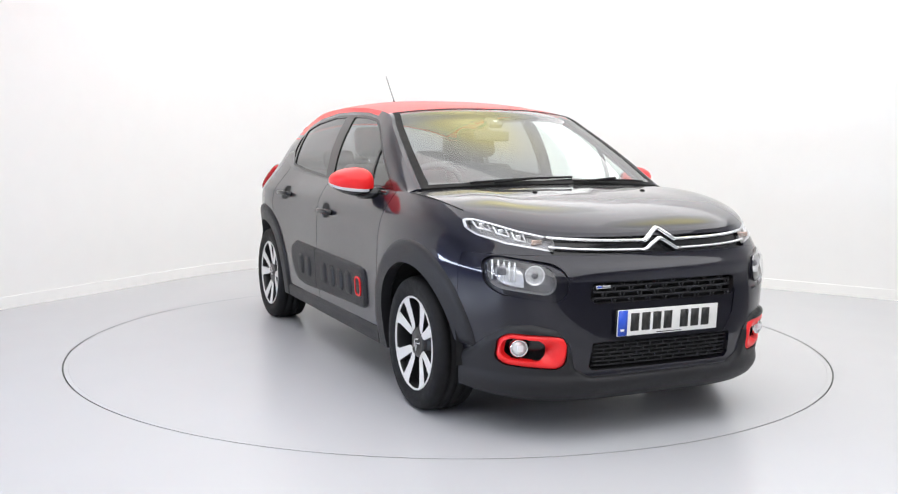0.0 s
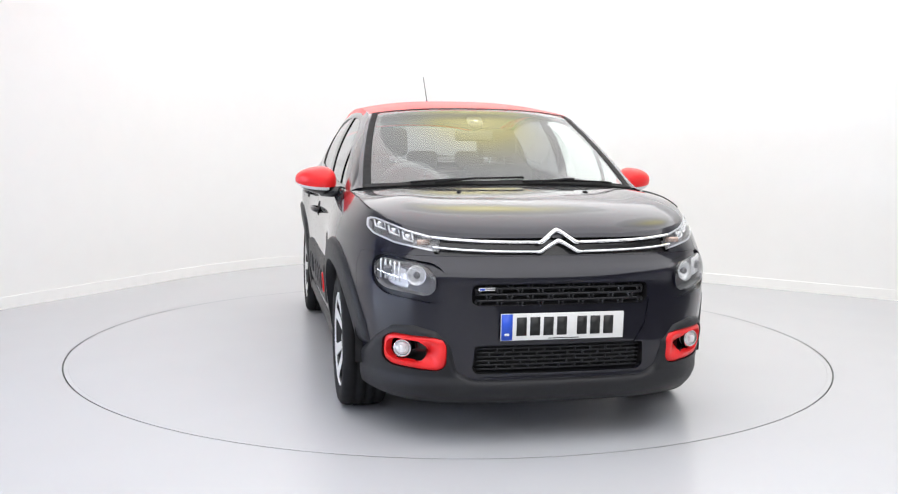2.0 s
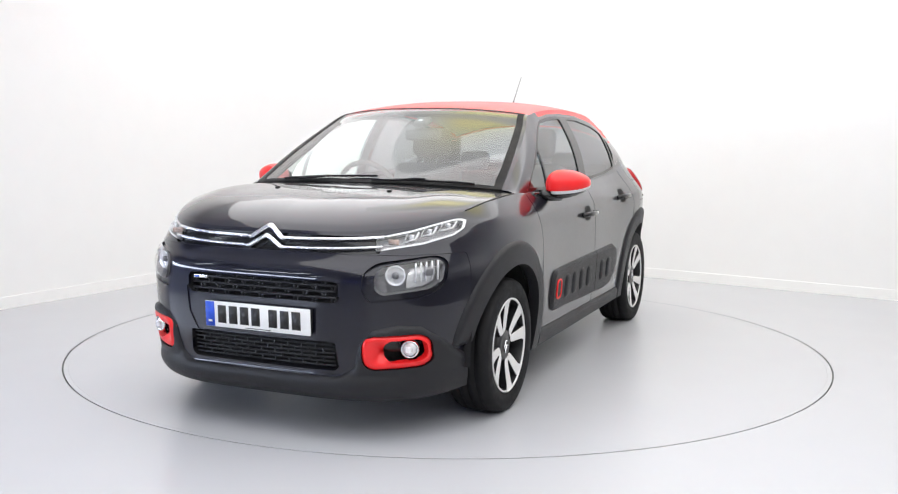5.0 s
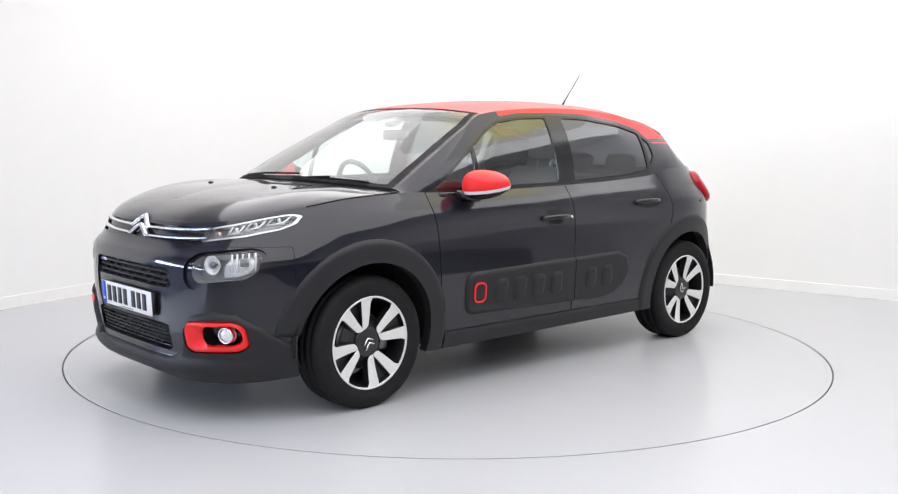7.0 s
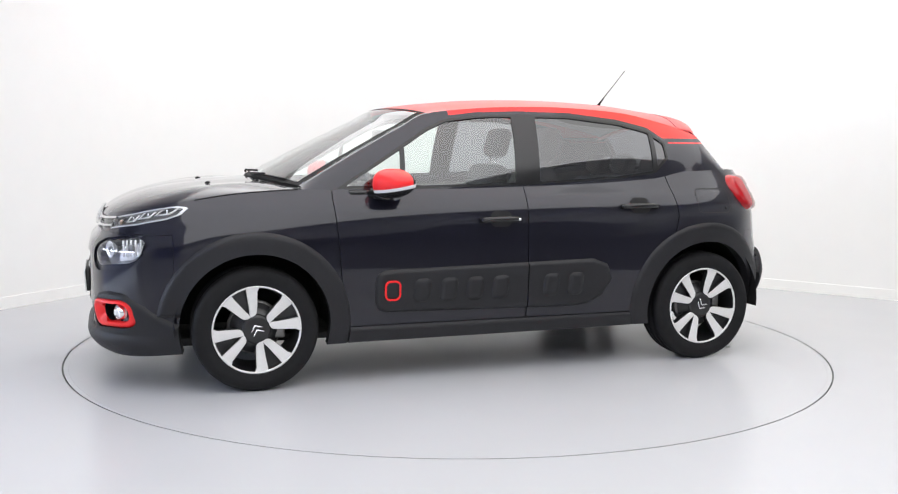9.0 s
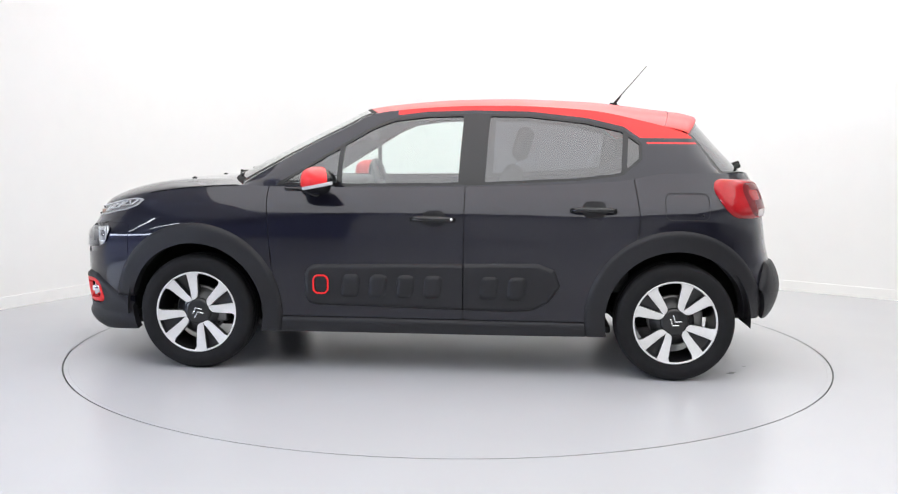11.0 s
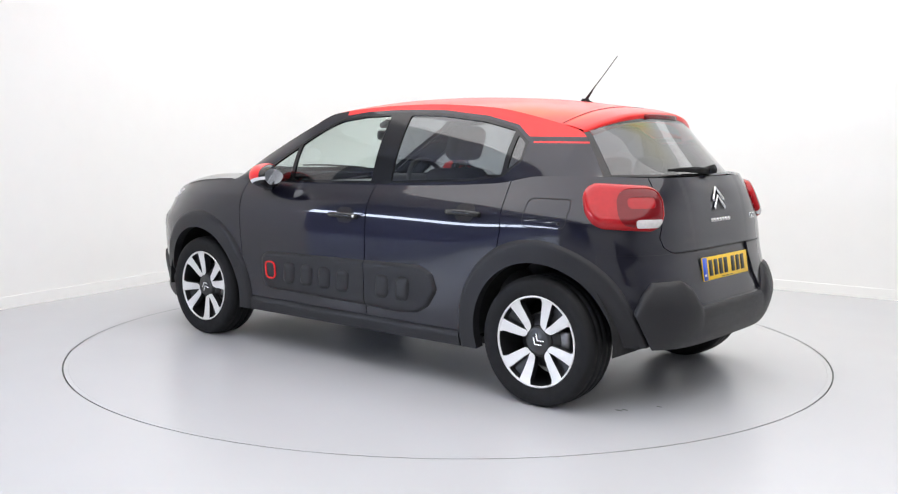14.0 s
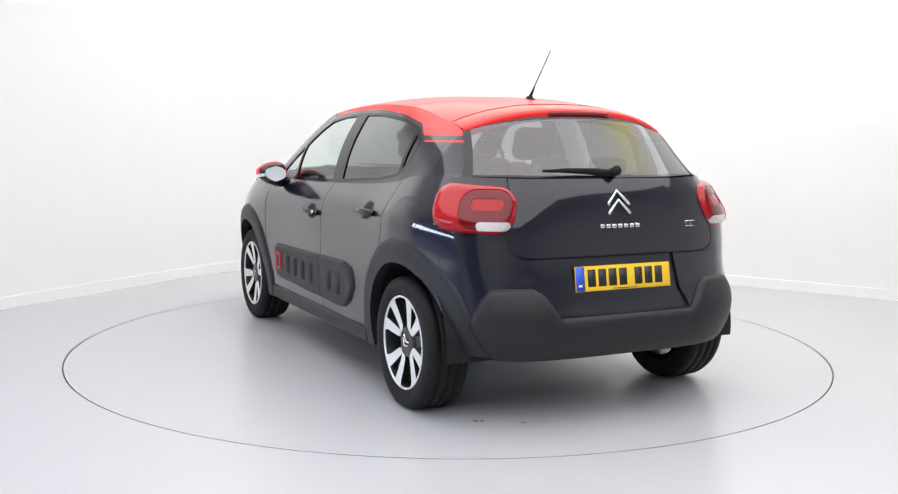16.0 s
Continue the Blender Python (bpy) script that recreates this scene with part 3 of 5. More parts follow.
DLO = [(0.845, 0.995), (0.51, 1.20), (0.352, 1.298), (0.235, 1.348), (0.05, 1.372), (-0.2, 1.381), (-0.5, 1.377), (-0.80, 1.345), (-0.99, 1.302),
       (-1.085, 1.235), (-1.085, 1.15), (-0.985, 1.068), (-0.75, 1.038), (-0.2, 1.008), (0.4, 0.996)]


def f_arch(r):
    return lambda x, y, z: np.minimum(np.hypot(x - HUBS[0][0], z - HUBS[0][1]), np.hypot(x - HUBS[1][0], z - HUBS[1][1])) - r


def f_lip(x, y, z):
    """The plastic lips round the wheels; ahead of the front ones and behind the rear ones they end at the bumpers."""
    return np.maximum(f_arch(0.470)(x, y, z), -np.maximum(1.5 - np.abs(x), z - np.where(x > 0, 0.38, 0.28)))


def f_sill(x, y, z):
    return np.maximum(z - 0.292, np.abs(x) - 1.2)


def f_front_clad(x, y, z):
    f = polygon(np.abs(y), z, [(-1, 0.1), (-1, 0.275), (0.36, 0.275), (0.425, 0.31), (0.455, 0.415), (0.51, 0.475), (0.60, 0.497), (0.672, 0.487),
                               (0.725, 0.43), (0.768, 0.345), (0.84, 0.315), (1.2, 0.315), (1.2, 0.1)])
    return np.maximum(f, 1.4 - x)


def f_rear_clad(x, y, z):
    edge = np.interp(np.abs(y), [0, 0.355, 0.42, 0.47, 1], [0.485, 0.485, 0.585, 0.615, 0.615])
    edge = np.minimum(edge, np.interp(-x, [1.5, 1.66, 1.70, 1.735, 1.765], [0.27, 0.33, 0.44, 0.57, 0.64]))
    return np.maximum((z - edge) * 0.7, x + 1.45)


def f_front(shape):
    return lambda x, y, z: np.maximum(shape(np.abs(y), z), 1.3 - x)


f_grille = f_front(lambda y, z: round_rect(y, z, 0, 0.625, 0.372, 0.043, 0.025))
f_recess = f_front(lambda y, z: polygon(y, z, [(-1, 0.425), (0.315, 0.425), (0.36, 0.50), (0.372, 0.60), (-1, 0.60)], 0.01))
f_intake = f_front(lambda y, z: polygon(y, z, [(-1, 0.305), (0.345, 0.305), (0.36, 0.32), (0.352, 0.412), (-1, 0.405)], 0.006))
f_head = f_front(lambda y, z: round_rect(y, z - 0.14 * (y - 0.63), 0.624, 0.689, 0.110, 0.060, 0.05))
f_headring = f_front(lambda y, z: round_rect(y, z - 0.14 * (y - 0.61), 0.605, 0.681, 0.138, 0.080, 0.065))
f_fog = f_front(lambda y, z: round_rect(y, z - 0.05 * (y - 0.6), 0.580, 0.388, 0.115, 0.071, 0.048))
f_fogin = f_front(lambda y, z: round_rect(y, z - 0.05 * (y - 0.6), 0.614, 0.392, 0.067, 0.046, 0.036))
f_drl = f_front(lambda y, z: polygon(y, z, [(0.495, 0.795), (0.492, 0.838), (0.60, 0.864), (0.708, 0.903), (0.732, 0.902), (0.738, 0.872), (0.722, 0.850), (0.65, 0.822)], 0.006))
f_drlin = lambda x, y, z: np.where(np.abs(y) < 0.515, f_drl(x, y, z), f_drl(x, y, z) + 0.0065)
f_band = f_front(lambda y, z: np.maximum(np.abs(z - 0.813) - 0.034, y - 0.51))


def f_tail(x, y, z):
    c = (x + np.abs(y)) * 0.7071
    return np.maximum(round_rect(c, z - 0.05 * (c + 0.68), -0.682, 0.948, 0.186, 0.100, 0.085), x + 1.3)


def f_gate(x, y, z):
    return np.maximum(polygon(np.abs(y), z, [(-1, 0.738), (0.49, 0.738), (0.545, 0.765), (0.565, 0.81), (0.54, 0.87), (0.50, 1.2), (-1, 1.2)]), x + 1.5)


def f_platebay(x, y, z):
    return np.maximum(polygon(np.abs(y), z, [(-1, 0.50), (0.345, 0.50), (0.30, 0.58), (0.285, 0.735), (-1, 0.735)], 0.005), x + 1.5)


def f_door_front(x, y, z):
    return polygon(x, z, [(0.835, 0.297), (0.855, 0.60), (0.885, 0.93), (0.87, 1.3), (-0.165, 1.3), (-0.165, 0.297)])


def f_door_rear(x, y, z):
    return polygon(x, z, [(-0.165, 0.297), (-0.165, 1.3), (-1.03, 1.3), (-1.05, 1.02), (-1.075, 0.83), (-1.05, 0.7), (-0.90, 0.5), (-0.85, 0.297)])


def f_airbump(x, y, z):
    return polygon(x, z, [(0.622, 0.380), (0.648, 0.392), (0.660, 0.420), (0.660, 0.525), (0.648, 0.552), (0.620, 0.566), (-0.55, 0.59), (-0.63, 0.56), (-0.655, 0.49), (-0.60, 0.41), (-0.52, 0.37), (-0.40, 0.362)], 0.016)


def f_bumper_front(x, y, z):
    return np.maximum(1.655 - x, z - 0.775)


def f_bumper_rear(x, y, z):
    return np.maximum(x + 1.56, z - 0.735)


def islands(skin):
    """The separate pieces of a skin."""
    root = list(range(len(skin.v)))

    def top(i):
        while root[i] != i:
            root[i] = root[root[i]]
            i = root[i]
        return i
    for q in skin.f:
        for i in q[1:]:
            root[top(i)] = top(q[0])
    groups = {}
    for q in skin.f:
        groups.setdefault(top(q[0]), []).append(q)
    return [Skin(skin.v, skin.n, f).tidy() for f in groups.values() if len(f) > 3]


def sides(name, skin, mat, depth=0.012, label=""):
    """The same panel on the car's left and right, each separate piece a part of its own."""
    return [skin_part(name, s, mat, car, depth, label) for k in islands(skin) for s in (k, k.mirror())]


GAPS = []


def panel(skin, field, gap=0.0025):
    """Cut a panel out, leaving a narrow joint; the joint's floor is kept for GAPS."""
    inside, rest = skin.cut(lambda x, y, z: field(x, y, z) + gap)
    joint, rest = rest.cut(lambda x, y, z: field(x, y, z) - gap)
    GAPS.append(joint.moved(-0.009))
    return inside, rest


def build_lower():
    body = lower_body()
    hole, body = body.cut(f_arch(0.364))
    trim, body = body.cut(f_lip)
    lip_f, lip_r = trim.cut(lambda x, y, z: -x)
    rise = lambda x, y, z: np.minimum(f_lip(x, y, z), 0)
    for s in (lip_f, lip_r):
        sides("wheel_arch_trim", s.moved(0.015, rise, 0.03), M_CLAD, 0.05, "matt dark grey plastic wheel arch lip")
    sill, body = body.cut(f_sill)
    sides("sill_trim", sill.moved(0.012, f_sill, 0.02), M_CLAD, 0.04, "matt dark grey plastic sill cover")
    fog, body = body.cut(f_fog)
    fclad, body = body.cut(f_front_clad)
    intake, fclad2 = fclad.cut(f_intake)
    intake2, body = body.cut(f_intake)
    skin_part("lower_front_bumper", fclad2.both().moved(0.018, lambda x, y, z: f_front_clad(x, np.abs(y), z), 0.025), M_CLAD, car, 0.04, "matt dark grey plastic lower front bumper")
    rclad, body = body.cut(f_rear_clad)
    skin_part("lower_rear_bumper", rclad.both().moved(0.012, lambda x, y, z: f_rear_clad(x, np.abs(y), z), 0.045).moved(0.020, lambda x, y, z: np.maximum(f_rear_clad(x, np.abs(y), z), np.abs(z - 0.44) - 0.17), 0.13), M_CLAD, car, 0.04, "matt dark grey plastic lower rear bumper")
    grille, body = body.cut(f_grille)
    recess, body = body.cut(f_recess)
    head, body = body.cut(f_head)
    scoop, body = body.cut(f_headring)
    drl, body = body.cut(f_drl)
    band, body = body.cut(f_band)
    tail, body = body.cut(f_tail)
    gate, body = panel(body, f_gate)
    bay, body = body.cut(f_platebay)
    bump, body = body.cut(f_airbump)
    d1, body = panel(body, f_door_front)
    d2, body = panel(body, f_door_rear)
    nose, body = panel(body, f_bumper_front, 0.0007)
    rear, body = panel(body, f_bumper_rear, 0.0007)
    wing, quarter = body.cut(lambda x, y, z: -x)
    skin_part("front_bumper", nose.both(), M_PAINT, car, 0.015, "glossy black painted front bumper")
    skin_part("rear_bumper", rear.both(), M_PAINT, car, 0.015, "glossy black painted rear bumper")
    skin_part("tailgate", gate.both(), M_PAINT, car, 0.015, "glossy black painted tailgate")
    for nm, s, lab in (("front_door", d1, "glossy black front door"), ("rear_door", d2, "glossy black rear door"),
                       ("front_wing", wing, "glossy black front wing"), ("rear_quarter", quarter, "glossy black rear quarter panel")):
        sides(nm, s, M_PAINT, 0.02, lab)
    for g in GAPS:
        sides("panel_joint", g, M_GAP, 0.0)
    return dict(fog=fog, intake=(intake, intake2), grille=grille, head=head, drl=drl, band=band, tail=tail, bump=bump, scoop=scoop, recess=recess, bay=bay)


def join(skins):
    v, n, f, k = [], [], [], 0
    for s in skins:
        if len(s.v) == 0:
            continue
        v.append(s.v)
        n.append(s.n)
        f += [[i + k for i in q] for q in s.f]
        k += len(s.v)
    return Skin(np.concatenate(v), np.concatenate(n), f)


CUT = build_lower()


def strip(s0, s1, f0, f1, rows=30, cols=60):
    s, f = np.linspace(s0, s1, cols), np.linspace(f0, f1, rows)
    P = np.zeros((rows, cols, 3))
    for i, q in enumerate(f):
        P[i, :, 0] = CX(s) + (EX(s) - CX(s)) * q ** 2.2
        P[i, :, 1] = EY(s) * q
        P[i, :, 2] = CZ(s) + (EZ(s) - CZ(s)) * q ** 2.6
    k = grid_skin(P)
    n = k.n
    k.n = n * np.sign((n * np.array([0.4 if s1 < 6 else -0.4, 0, 1])).sum(1))[:, None]
    k.f = [q[::-1] for q in k.f]
    return k


def build_upper():
    dlo = lambda x, y, z: polygon(x, z, DLO, 0.004)
    side = green_side()
    opening, frame_side = side.cut(dlo)
    red = lambda x, y, z: np.maximum(np.maximum(0.016 - dlo(x, y, z), x - 0.21), np.maximum(1.262 - z, -1.45 - x))
    rail, frame_side = frame_side.cut(red)
    above, below = frame_side.cut(lambda x, y, z: 1.240 - z)
    band, below = below.cut(lambda x, y, z: 1.232 - z)
    thin, band = band.cut(lambda x, y, z: np.maximum(x + 1.115, 0.016 - dlo(x, y, z)))
    frame_side = join([above, band, below])
    sides("roof_rail", rail, M_RED, 0.01, "bright red roof edge")
    sides("pillar_stripe", thin, M_RED, 0.002, "thin red stripe on the rear pillar")
    sides("pillar_panel", frame_side, M_PAINT, 0.01, "glossy black pillar")
    panes = []
    rest = opening
    inner = lambda x, y, z: dlo(x, y, z) + 0.014
    for nm, a, b, mat, lab in (("quarter_window", 0.512, 1.2, M_SCREEN, "small clear front quarter window"),
                               ("front_window", -0.135, 0.487, M_SCREEN, "clear front door window"),
                               ("rear_window", -0.985, -0.275, M_PRIVACY, "tinted rear door window"),
                               ("rear_quarter_window", -1.3, -1.012, M_BLACKGLASS, "small tinted rear quarter window")):
        fld = lambda x, y, z, a=a, b=b: np.maximum(inner(x, y, z), np.maximum(a - x - 0.06 * (z - 1.15), x + 0.06 * (z - 1.15) - b))
        pane, rest = rest.cut(fld)
        for ob in sides(nm, pane.moved(-0.006), mat, 0.0, lab):
            ob.visible_shadow = False
    sides("window_frame", rest, M_GLOSSBLACK, 0.012, "black window frame")
    # windscreen, roof, rear window
    skin = strip(0.0, 2.96, 0, 0.968)
    ob = skin_part("windscreen", skin.both(), M_SCREEN, car, 0.0, "clear raked windscreen")
    ob.visible_shadow = False
    sides("windscreen_pillar", strip(0.0, 2.98, 0.97, 1.0, 6), M_PAINT, 0.01, "glossy black windscreen pillar")
    border = join([strip(0.0, 2.96, 0.915, 0.97, 6), strip(0.0, 0.10, 0, 0.962, 20, 5), strip(2.88, 2.98, 0, 0.962, 20, 5)])
    skin_part("windscreen_border", border.both().moved(0.0015), M_RUBBER, car, 0.0, "black printed windscreen edge")
    skin_part("roof", strip(2.98, 8.0, 0, 1.0, 34, 90).both(), M_RED, car, 0.015, "glossy bright red roof")
    skin = strip(8.85, 10.93, 0, 0.945)
    ob = skin_part("rear_screen", skin.both(), M_PRIVACY, car, 0.0, "tinted rear screen")
    ob.visible_shadow = False
    skin_part("rear_screen_border", join([strip(8.0, 11, 0.945, 1.0, 4).moved(-0.002), strip(10.93, 11, 0, 0.945, 20, 4), strip(8.6, 8.85, 0, 0.945, 20, 4)]).both(), M_GLOSSBLACK, car, 0.006, "black rear screen edge")


build_upper()


def build_bonnet():
    s = bonnet_patch()
    return skin_part("bonnet", s.both(), M_PAINT, car, 0.02, "glossy black domed bonnet")


build_bonnet()


def bonnet_joint():
    """The dark joint between bonnet and wings."""
    u = UU[(XU <= 1.57) & (XU > 1.05)]
    p = rim_at(u)[::4]
    for side in (1, -1):
        part("bonnet_joint", tube([(x, side * (y + 0.0015), z + 0.001) for x, y, z in p], 0.0026, 6), M_GAP, car)


bonnet_joint()


# ---- the car: places on its skin ----
def nose_x(y, z):
    y, z = np.abs(np.asarray(y, float)), np.asarray(z, float)
    k = ROUND_F(z)
    return XA + (NOSE(z) - XA) * np.maximum(1 - np.clip(y / HALF(z), 0, 1) ** k, 0) ** (1 / k)


def tail_x(y, z):
    y, z = np.abs(np.asarray(y, float)), np.asarray(z, float)
    return XB - (TAIL(z) + XB) * np.maximum(1 - np.clip(y / HALF(z), 0, 1) ** 4.2, 0) ** (1 / 4.2)


def strip_at(s, f, lift=0.0):
    """A place on windscreen, roof or rear window; f from -1 to 1 across."""
    q = abs(f)
    p = Vector((CX(s) + (EX(s) - CX(s)) * q ** 2.2, math.copysign(EY(s) * q, f), CZ(s) + (EZ(s) - CZ(s)) * q ** 2.6))
    n = Vector((0.5 if s < 4 else (-0.7 if s > 8 else 0), 0, 0.8)).normalized()
    return p + n * lift


def patch(where, a0, a1, b0, b1, field, off, step=0.006):
    """A piece of nose, tail or flank inside field, lifted by off. Flank pieces are for the car's left."""
    na, nb = max(4, int((a1 - a0) / step)), max(4, int((b1 - b0) / step))
    A, B = np.meshgrid(np.linspace(a0, a1, na), np.linspace(b0, b1, nb), indexing="ij")
    if where == "nose":
        P, ref = np.stack([nose_x(A, B), A, B], -1), np.array([1, 0, 0])
    elif where == "tail":
        P, ref = np.stack([tail_x(A, B), A, B], -1), np.array([-1, 0, 0])
    else:
        P, ref = np.stack([A, side_y(A, B), B], -1), np.array([0, 1, 0])
    s = grid_skin(P)
    sign = np.sign((s.n * ref).sum(1))[:, None]
    s.n = s.n * sign
    if sign[0] < 0:
        s.f = [q[::-1] for q in s.f]
    if field is not None:
        s = s.cut(field)[0]
    return s.moved(off)


def bucket(name, skin, depth, mat, parent, label=""):
    """The inside of a recess: floor set back by depth, and its walls."""
    floor_ = skin.moved(-depth)
    edges = {}
    for q in skin.f:
        for i, j in zip(q, q[1:] + q[:1]):
            edges[(i, j)] = 1
    v, f = list(floor_.v), [list(q) for q in floor_.f]
    for i, j in edges:
        if (j, i) not in edges and not (abs(skin.v[i][1]) < 1e-4 and abs(skin.v[j][1]) < 1e-4):
            k = len(v)
            v += [skin.v[i], skin.v[j], floor_.v[j], floor_.v[i]]
            f.append([k + 1, k, k + 3, k + 2])
    ob = link(name, v, f, mat, parent, False)
    return tagged(ob, label) if label else ob


# ---- front: grilles, lamps, badge ----
def front_end():
    bucket("plate_recess", CUT["recess"].both(), 0.006, M_PAINT, car, "shallow black recess behind the front plate")
    bucket("plate_bay", CUT["bay"].both(), 0.012, M_PAINT, car, "black bay behind the rear plate")
    grille = bucket("grille", CUT["grille"].both(), 0.06, M_GAP, car, "dark recessed upper grille")
    for r, z in enumerate((0.600, 0.625, 0.650)):
        pts = [(nose_x(y, z) - 0.018, y, z) for y in np.linspace(-0.355, 0.355, 25)]
        part("grille_bar", tube(pts, 0.0058, 6), M_MESH, grille)
    for row, z0 in enumerate((0.5875, 0.6125, 0.6375, 0.6600)):
        for k in range(-4, 5):
            y = k * 0.086 + (0.043 if row % 2 else 0)
            if abs(y) < 0.355:
                for d in (-0.012, 0.012):
                    z1 = z0 + 0.0115
                    part("grille_web", tube([(nose_x(y, z0) - 0.018, y + d * 0.4, z0 - 0.0115), (nose_x(y, z1) - 0.018, y + d, z1)], 0.005, 5), M_MESH, grille)
    badge = part("grille_badge", box(bmesh.new(), 2.026, 2.030, -0.345, -0.275, 0.641, 0.655, 0.002), M_CHROME, grille, "small silver badge")
    part("badge_stripe", box(bmesh.new(), 2.030, 2.0312, -0.34, -0.318, 0.644, 0.652), M_BLUE, badge)
    both = join(list(CUT["intake"]))
    intake = bucket("lower_intake", both.both(), 0.06, M_GAP, car, "dark lower air intake with slats")
    for k in range(6):
        z = 0.318 + 0.0175 * k
        pts = [(nose_x(y, z) - 0.012, y, z) for y in np.linspace(-0.345, 0.345, 25)]
        part("slat", tube(pts, 0.0036, 6), M_MESH, intake)
        for j in range(-5, 6):
            y = j * 0.066 + (0.033 if k % 2 else 0)
            if abs(y) < 0.33 and k < 5:
                part("slat_web", tube([(nose_x(y, z) - 0.012, y, z), (nose_x(y, z) - 0.012, y, z + 0.0175)], 0.0048, 5), M_MESH, intake)
    # the chrome lines that rise into two nested chevrons
    bucket("chrome_panel", CUT["band"].both(), 0.012, M_GLOSSBLACK, car, "gloss black panel behind the chrome lines")
    for nm, z0, zt, w, yc in (("upper_chrome_line", 0.833, 0.879, 0.0088, 0.074), ("lower_chrome_line", 0.795, 0.838, 0.0088, 0.080)):
        rows = []
        for y in np.linspace(-0.515, 0.515, 121):
            q = abs(y)
            z = z0 + 0.012 * (q / 0.5) ** 3 - 0.004 * (1 - q / 0.5)
            if q < yc:
                z = z0 - 0.004 + (zt - z0) * (1 - (math.sqrt((q / yc) ** 2 + 0.012) - 0.1095) / 0.8965)
            thick = w * (1.0 + 0.75 * min(max((yc + 0.012 - q) / 0.02, 0), 1))
            rows.append((y, z, thick))
        bm = bmesh.new()
        prev = None
        for y, z, th in rows:
            x = nose_x(y, z) + (0.012 if abs(y) < yc + 0.02 else 0.002)
            ring = [bm.verts.new((x + dx, y, z + dz)) for dx, dz in ((-0.012, -th * 0.7), (0.004, -th * 0.6), (0.009, 0), (0.004, th * 0.6), (-0.012, th * 0.7))]
            if prev:
                for i in range(4):
                    bm.faces.new((prev[i], prev[i + 1], ring[i + 1], ring[i]))
            prev = ring
        bmesh.ops.recalc_face_normals(bm, faces=bm.faces)
        part(nm, bm, M_CHROME, car, "polished chrome line rising to a chevron")
    for side in (1, -1):
        half = (lambda s: s) if side > 0 else (lambda s: s.mirror())
        # running lamp: bright rim, grey inside with three light guides and an amber end
        edge, inner = CUT["drl"].cut(lambda x, y, z: -f_drlin(x, y, z))
        drl = bucket("running_lamp", half(inner), 0.03, M_LAMPMID, car, "slim running lamp with bright rim")
        skin_part("lamp_rim", half(edge.moved(0.002)), M_RIMSILVER, drl, 0.02, "bright chrome rim")
        for y in (0.60, 0.648, 0.695):
            zc = 0.836 + (y - 0.6) * 0.42
            loop = [(nose_x(yy, zz) - 0.012, side * yy, zz) for yy, zz in ((y - 0.016, zc + 0.02), (y - 0.018, zc - 0.012), (y + 0.016, zc - 0.002), (y + 0.018, zc + 0.026))]
            part("light_guide", tube(loop, 0.0045, 6), M_WHITE, drl, "white light guide")
            zc2 = zc + 0.006
            part("reflector", box(bmesh.new(), -0.004, 0.004, -0.012, 0.012, -0.012, 0.012, 0.003, 1, pose(float(nose_x(y, zc2)) - 0.018, side * y, zc2)), M_LAMPSILVER, drl)
        part("amber_reflector", box(bmesh.new(), -0.004, 0.004, -0.028, 0.028, -0.011, 0.011, 0.003, 1, pose(float(nose_x(0.545, 0.825)) - 0.014, side * 0.545, 0.825, 0, 0, -side * 12)), M_AMBER, drl, "amber indicator reflector")
        lens = skin_part("lens", half(inner), M_CLEARGLASS, drl, 0.0, "clear lamp lens")
        lens.visible_shadow = False
        # main lamp in its scoop
        skin_part("lamp_scoop", half(CUT["scoop"].moved(-0.012)), M_PAINT, car, 0.0, "glossy black scoop round the headlamp")
        bucket("scoop_edge", half(CUT["scoop"]), 0.0125, M_PAINT, car)
        head = bucket("headlamp", half(CUT["head"]), 0.055, M_LAMPMID, car, "rounded headlamp with two reflectors")
        lens = skin_part("lens", half(CUT["head"].moved(0.006, f_head, 0.02)), M_CLEARGLASS, head, 0.0, "clear lamp lens")
        lens.visible_shadow = False
        mirror_, _ = CUT["head"].cut(lambda x, y, z: np.maximum(0.635 - y, f_head(x, y, z) + 0.012))
        skin_part("reflector_wall", half(mirror_.moved(-0.04)), M_LAMPSILVER, head, 0.01, "bright silver reflector")
        for y, r, mat in ((0.580, 0.040, M_LAMPSILVER),):
            bm = lathe([(0.006, -0.03), (r * 0.5, -0.026), (r * 0.8, -0.012), (r, 0.008), (r * 1.04, 0.006)], 28)
            x = float(nose_x(y, 0.70)) - 0.026
            yaw = -90 + side * (38 if y > 0.6 else 24)
            bmesh.ops.transform(bm, matrix=pose(x, side * y, 0.703 + 0.14 * (y - 0.63), 0, 0, yaw), verts=bm.verts)
            bowl = part("reflector_bowl", bm, mat, head, "silver reflector bowl")
            bm = bmesh.new()
            bmesh.ops.create_uvsphere(bm, u_segments=16, v_segments=10, radius=r * 0.36, matrix=pose(x, side * y, 0.703 + 0.14 * (y - 0.63)))
            part("bulb_cap", bm, M_LAMPGREY, bowl)
        for k in range(5):
            y = 0.643 + 0.016 * k
            z = 0.702 + 0.14 * (y - 0.63)
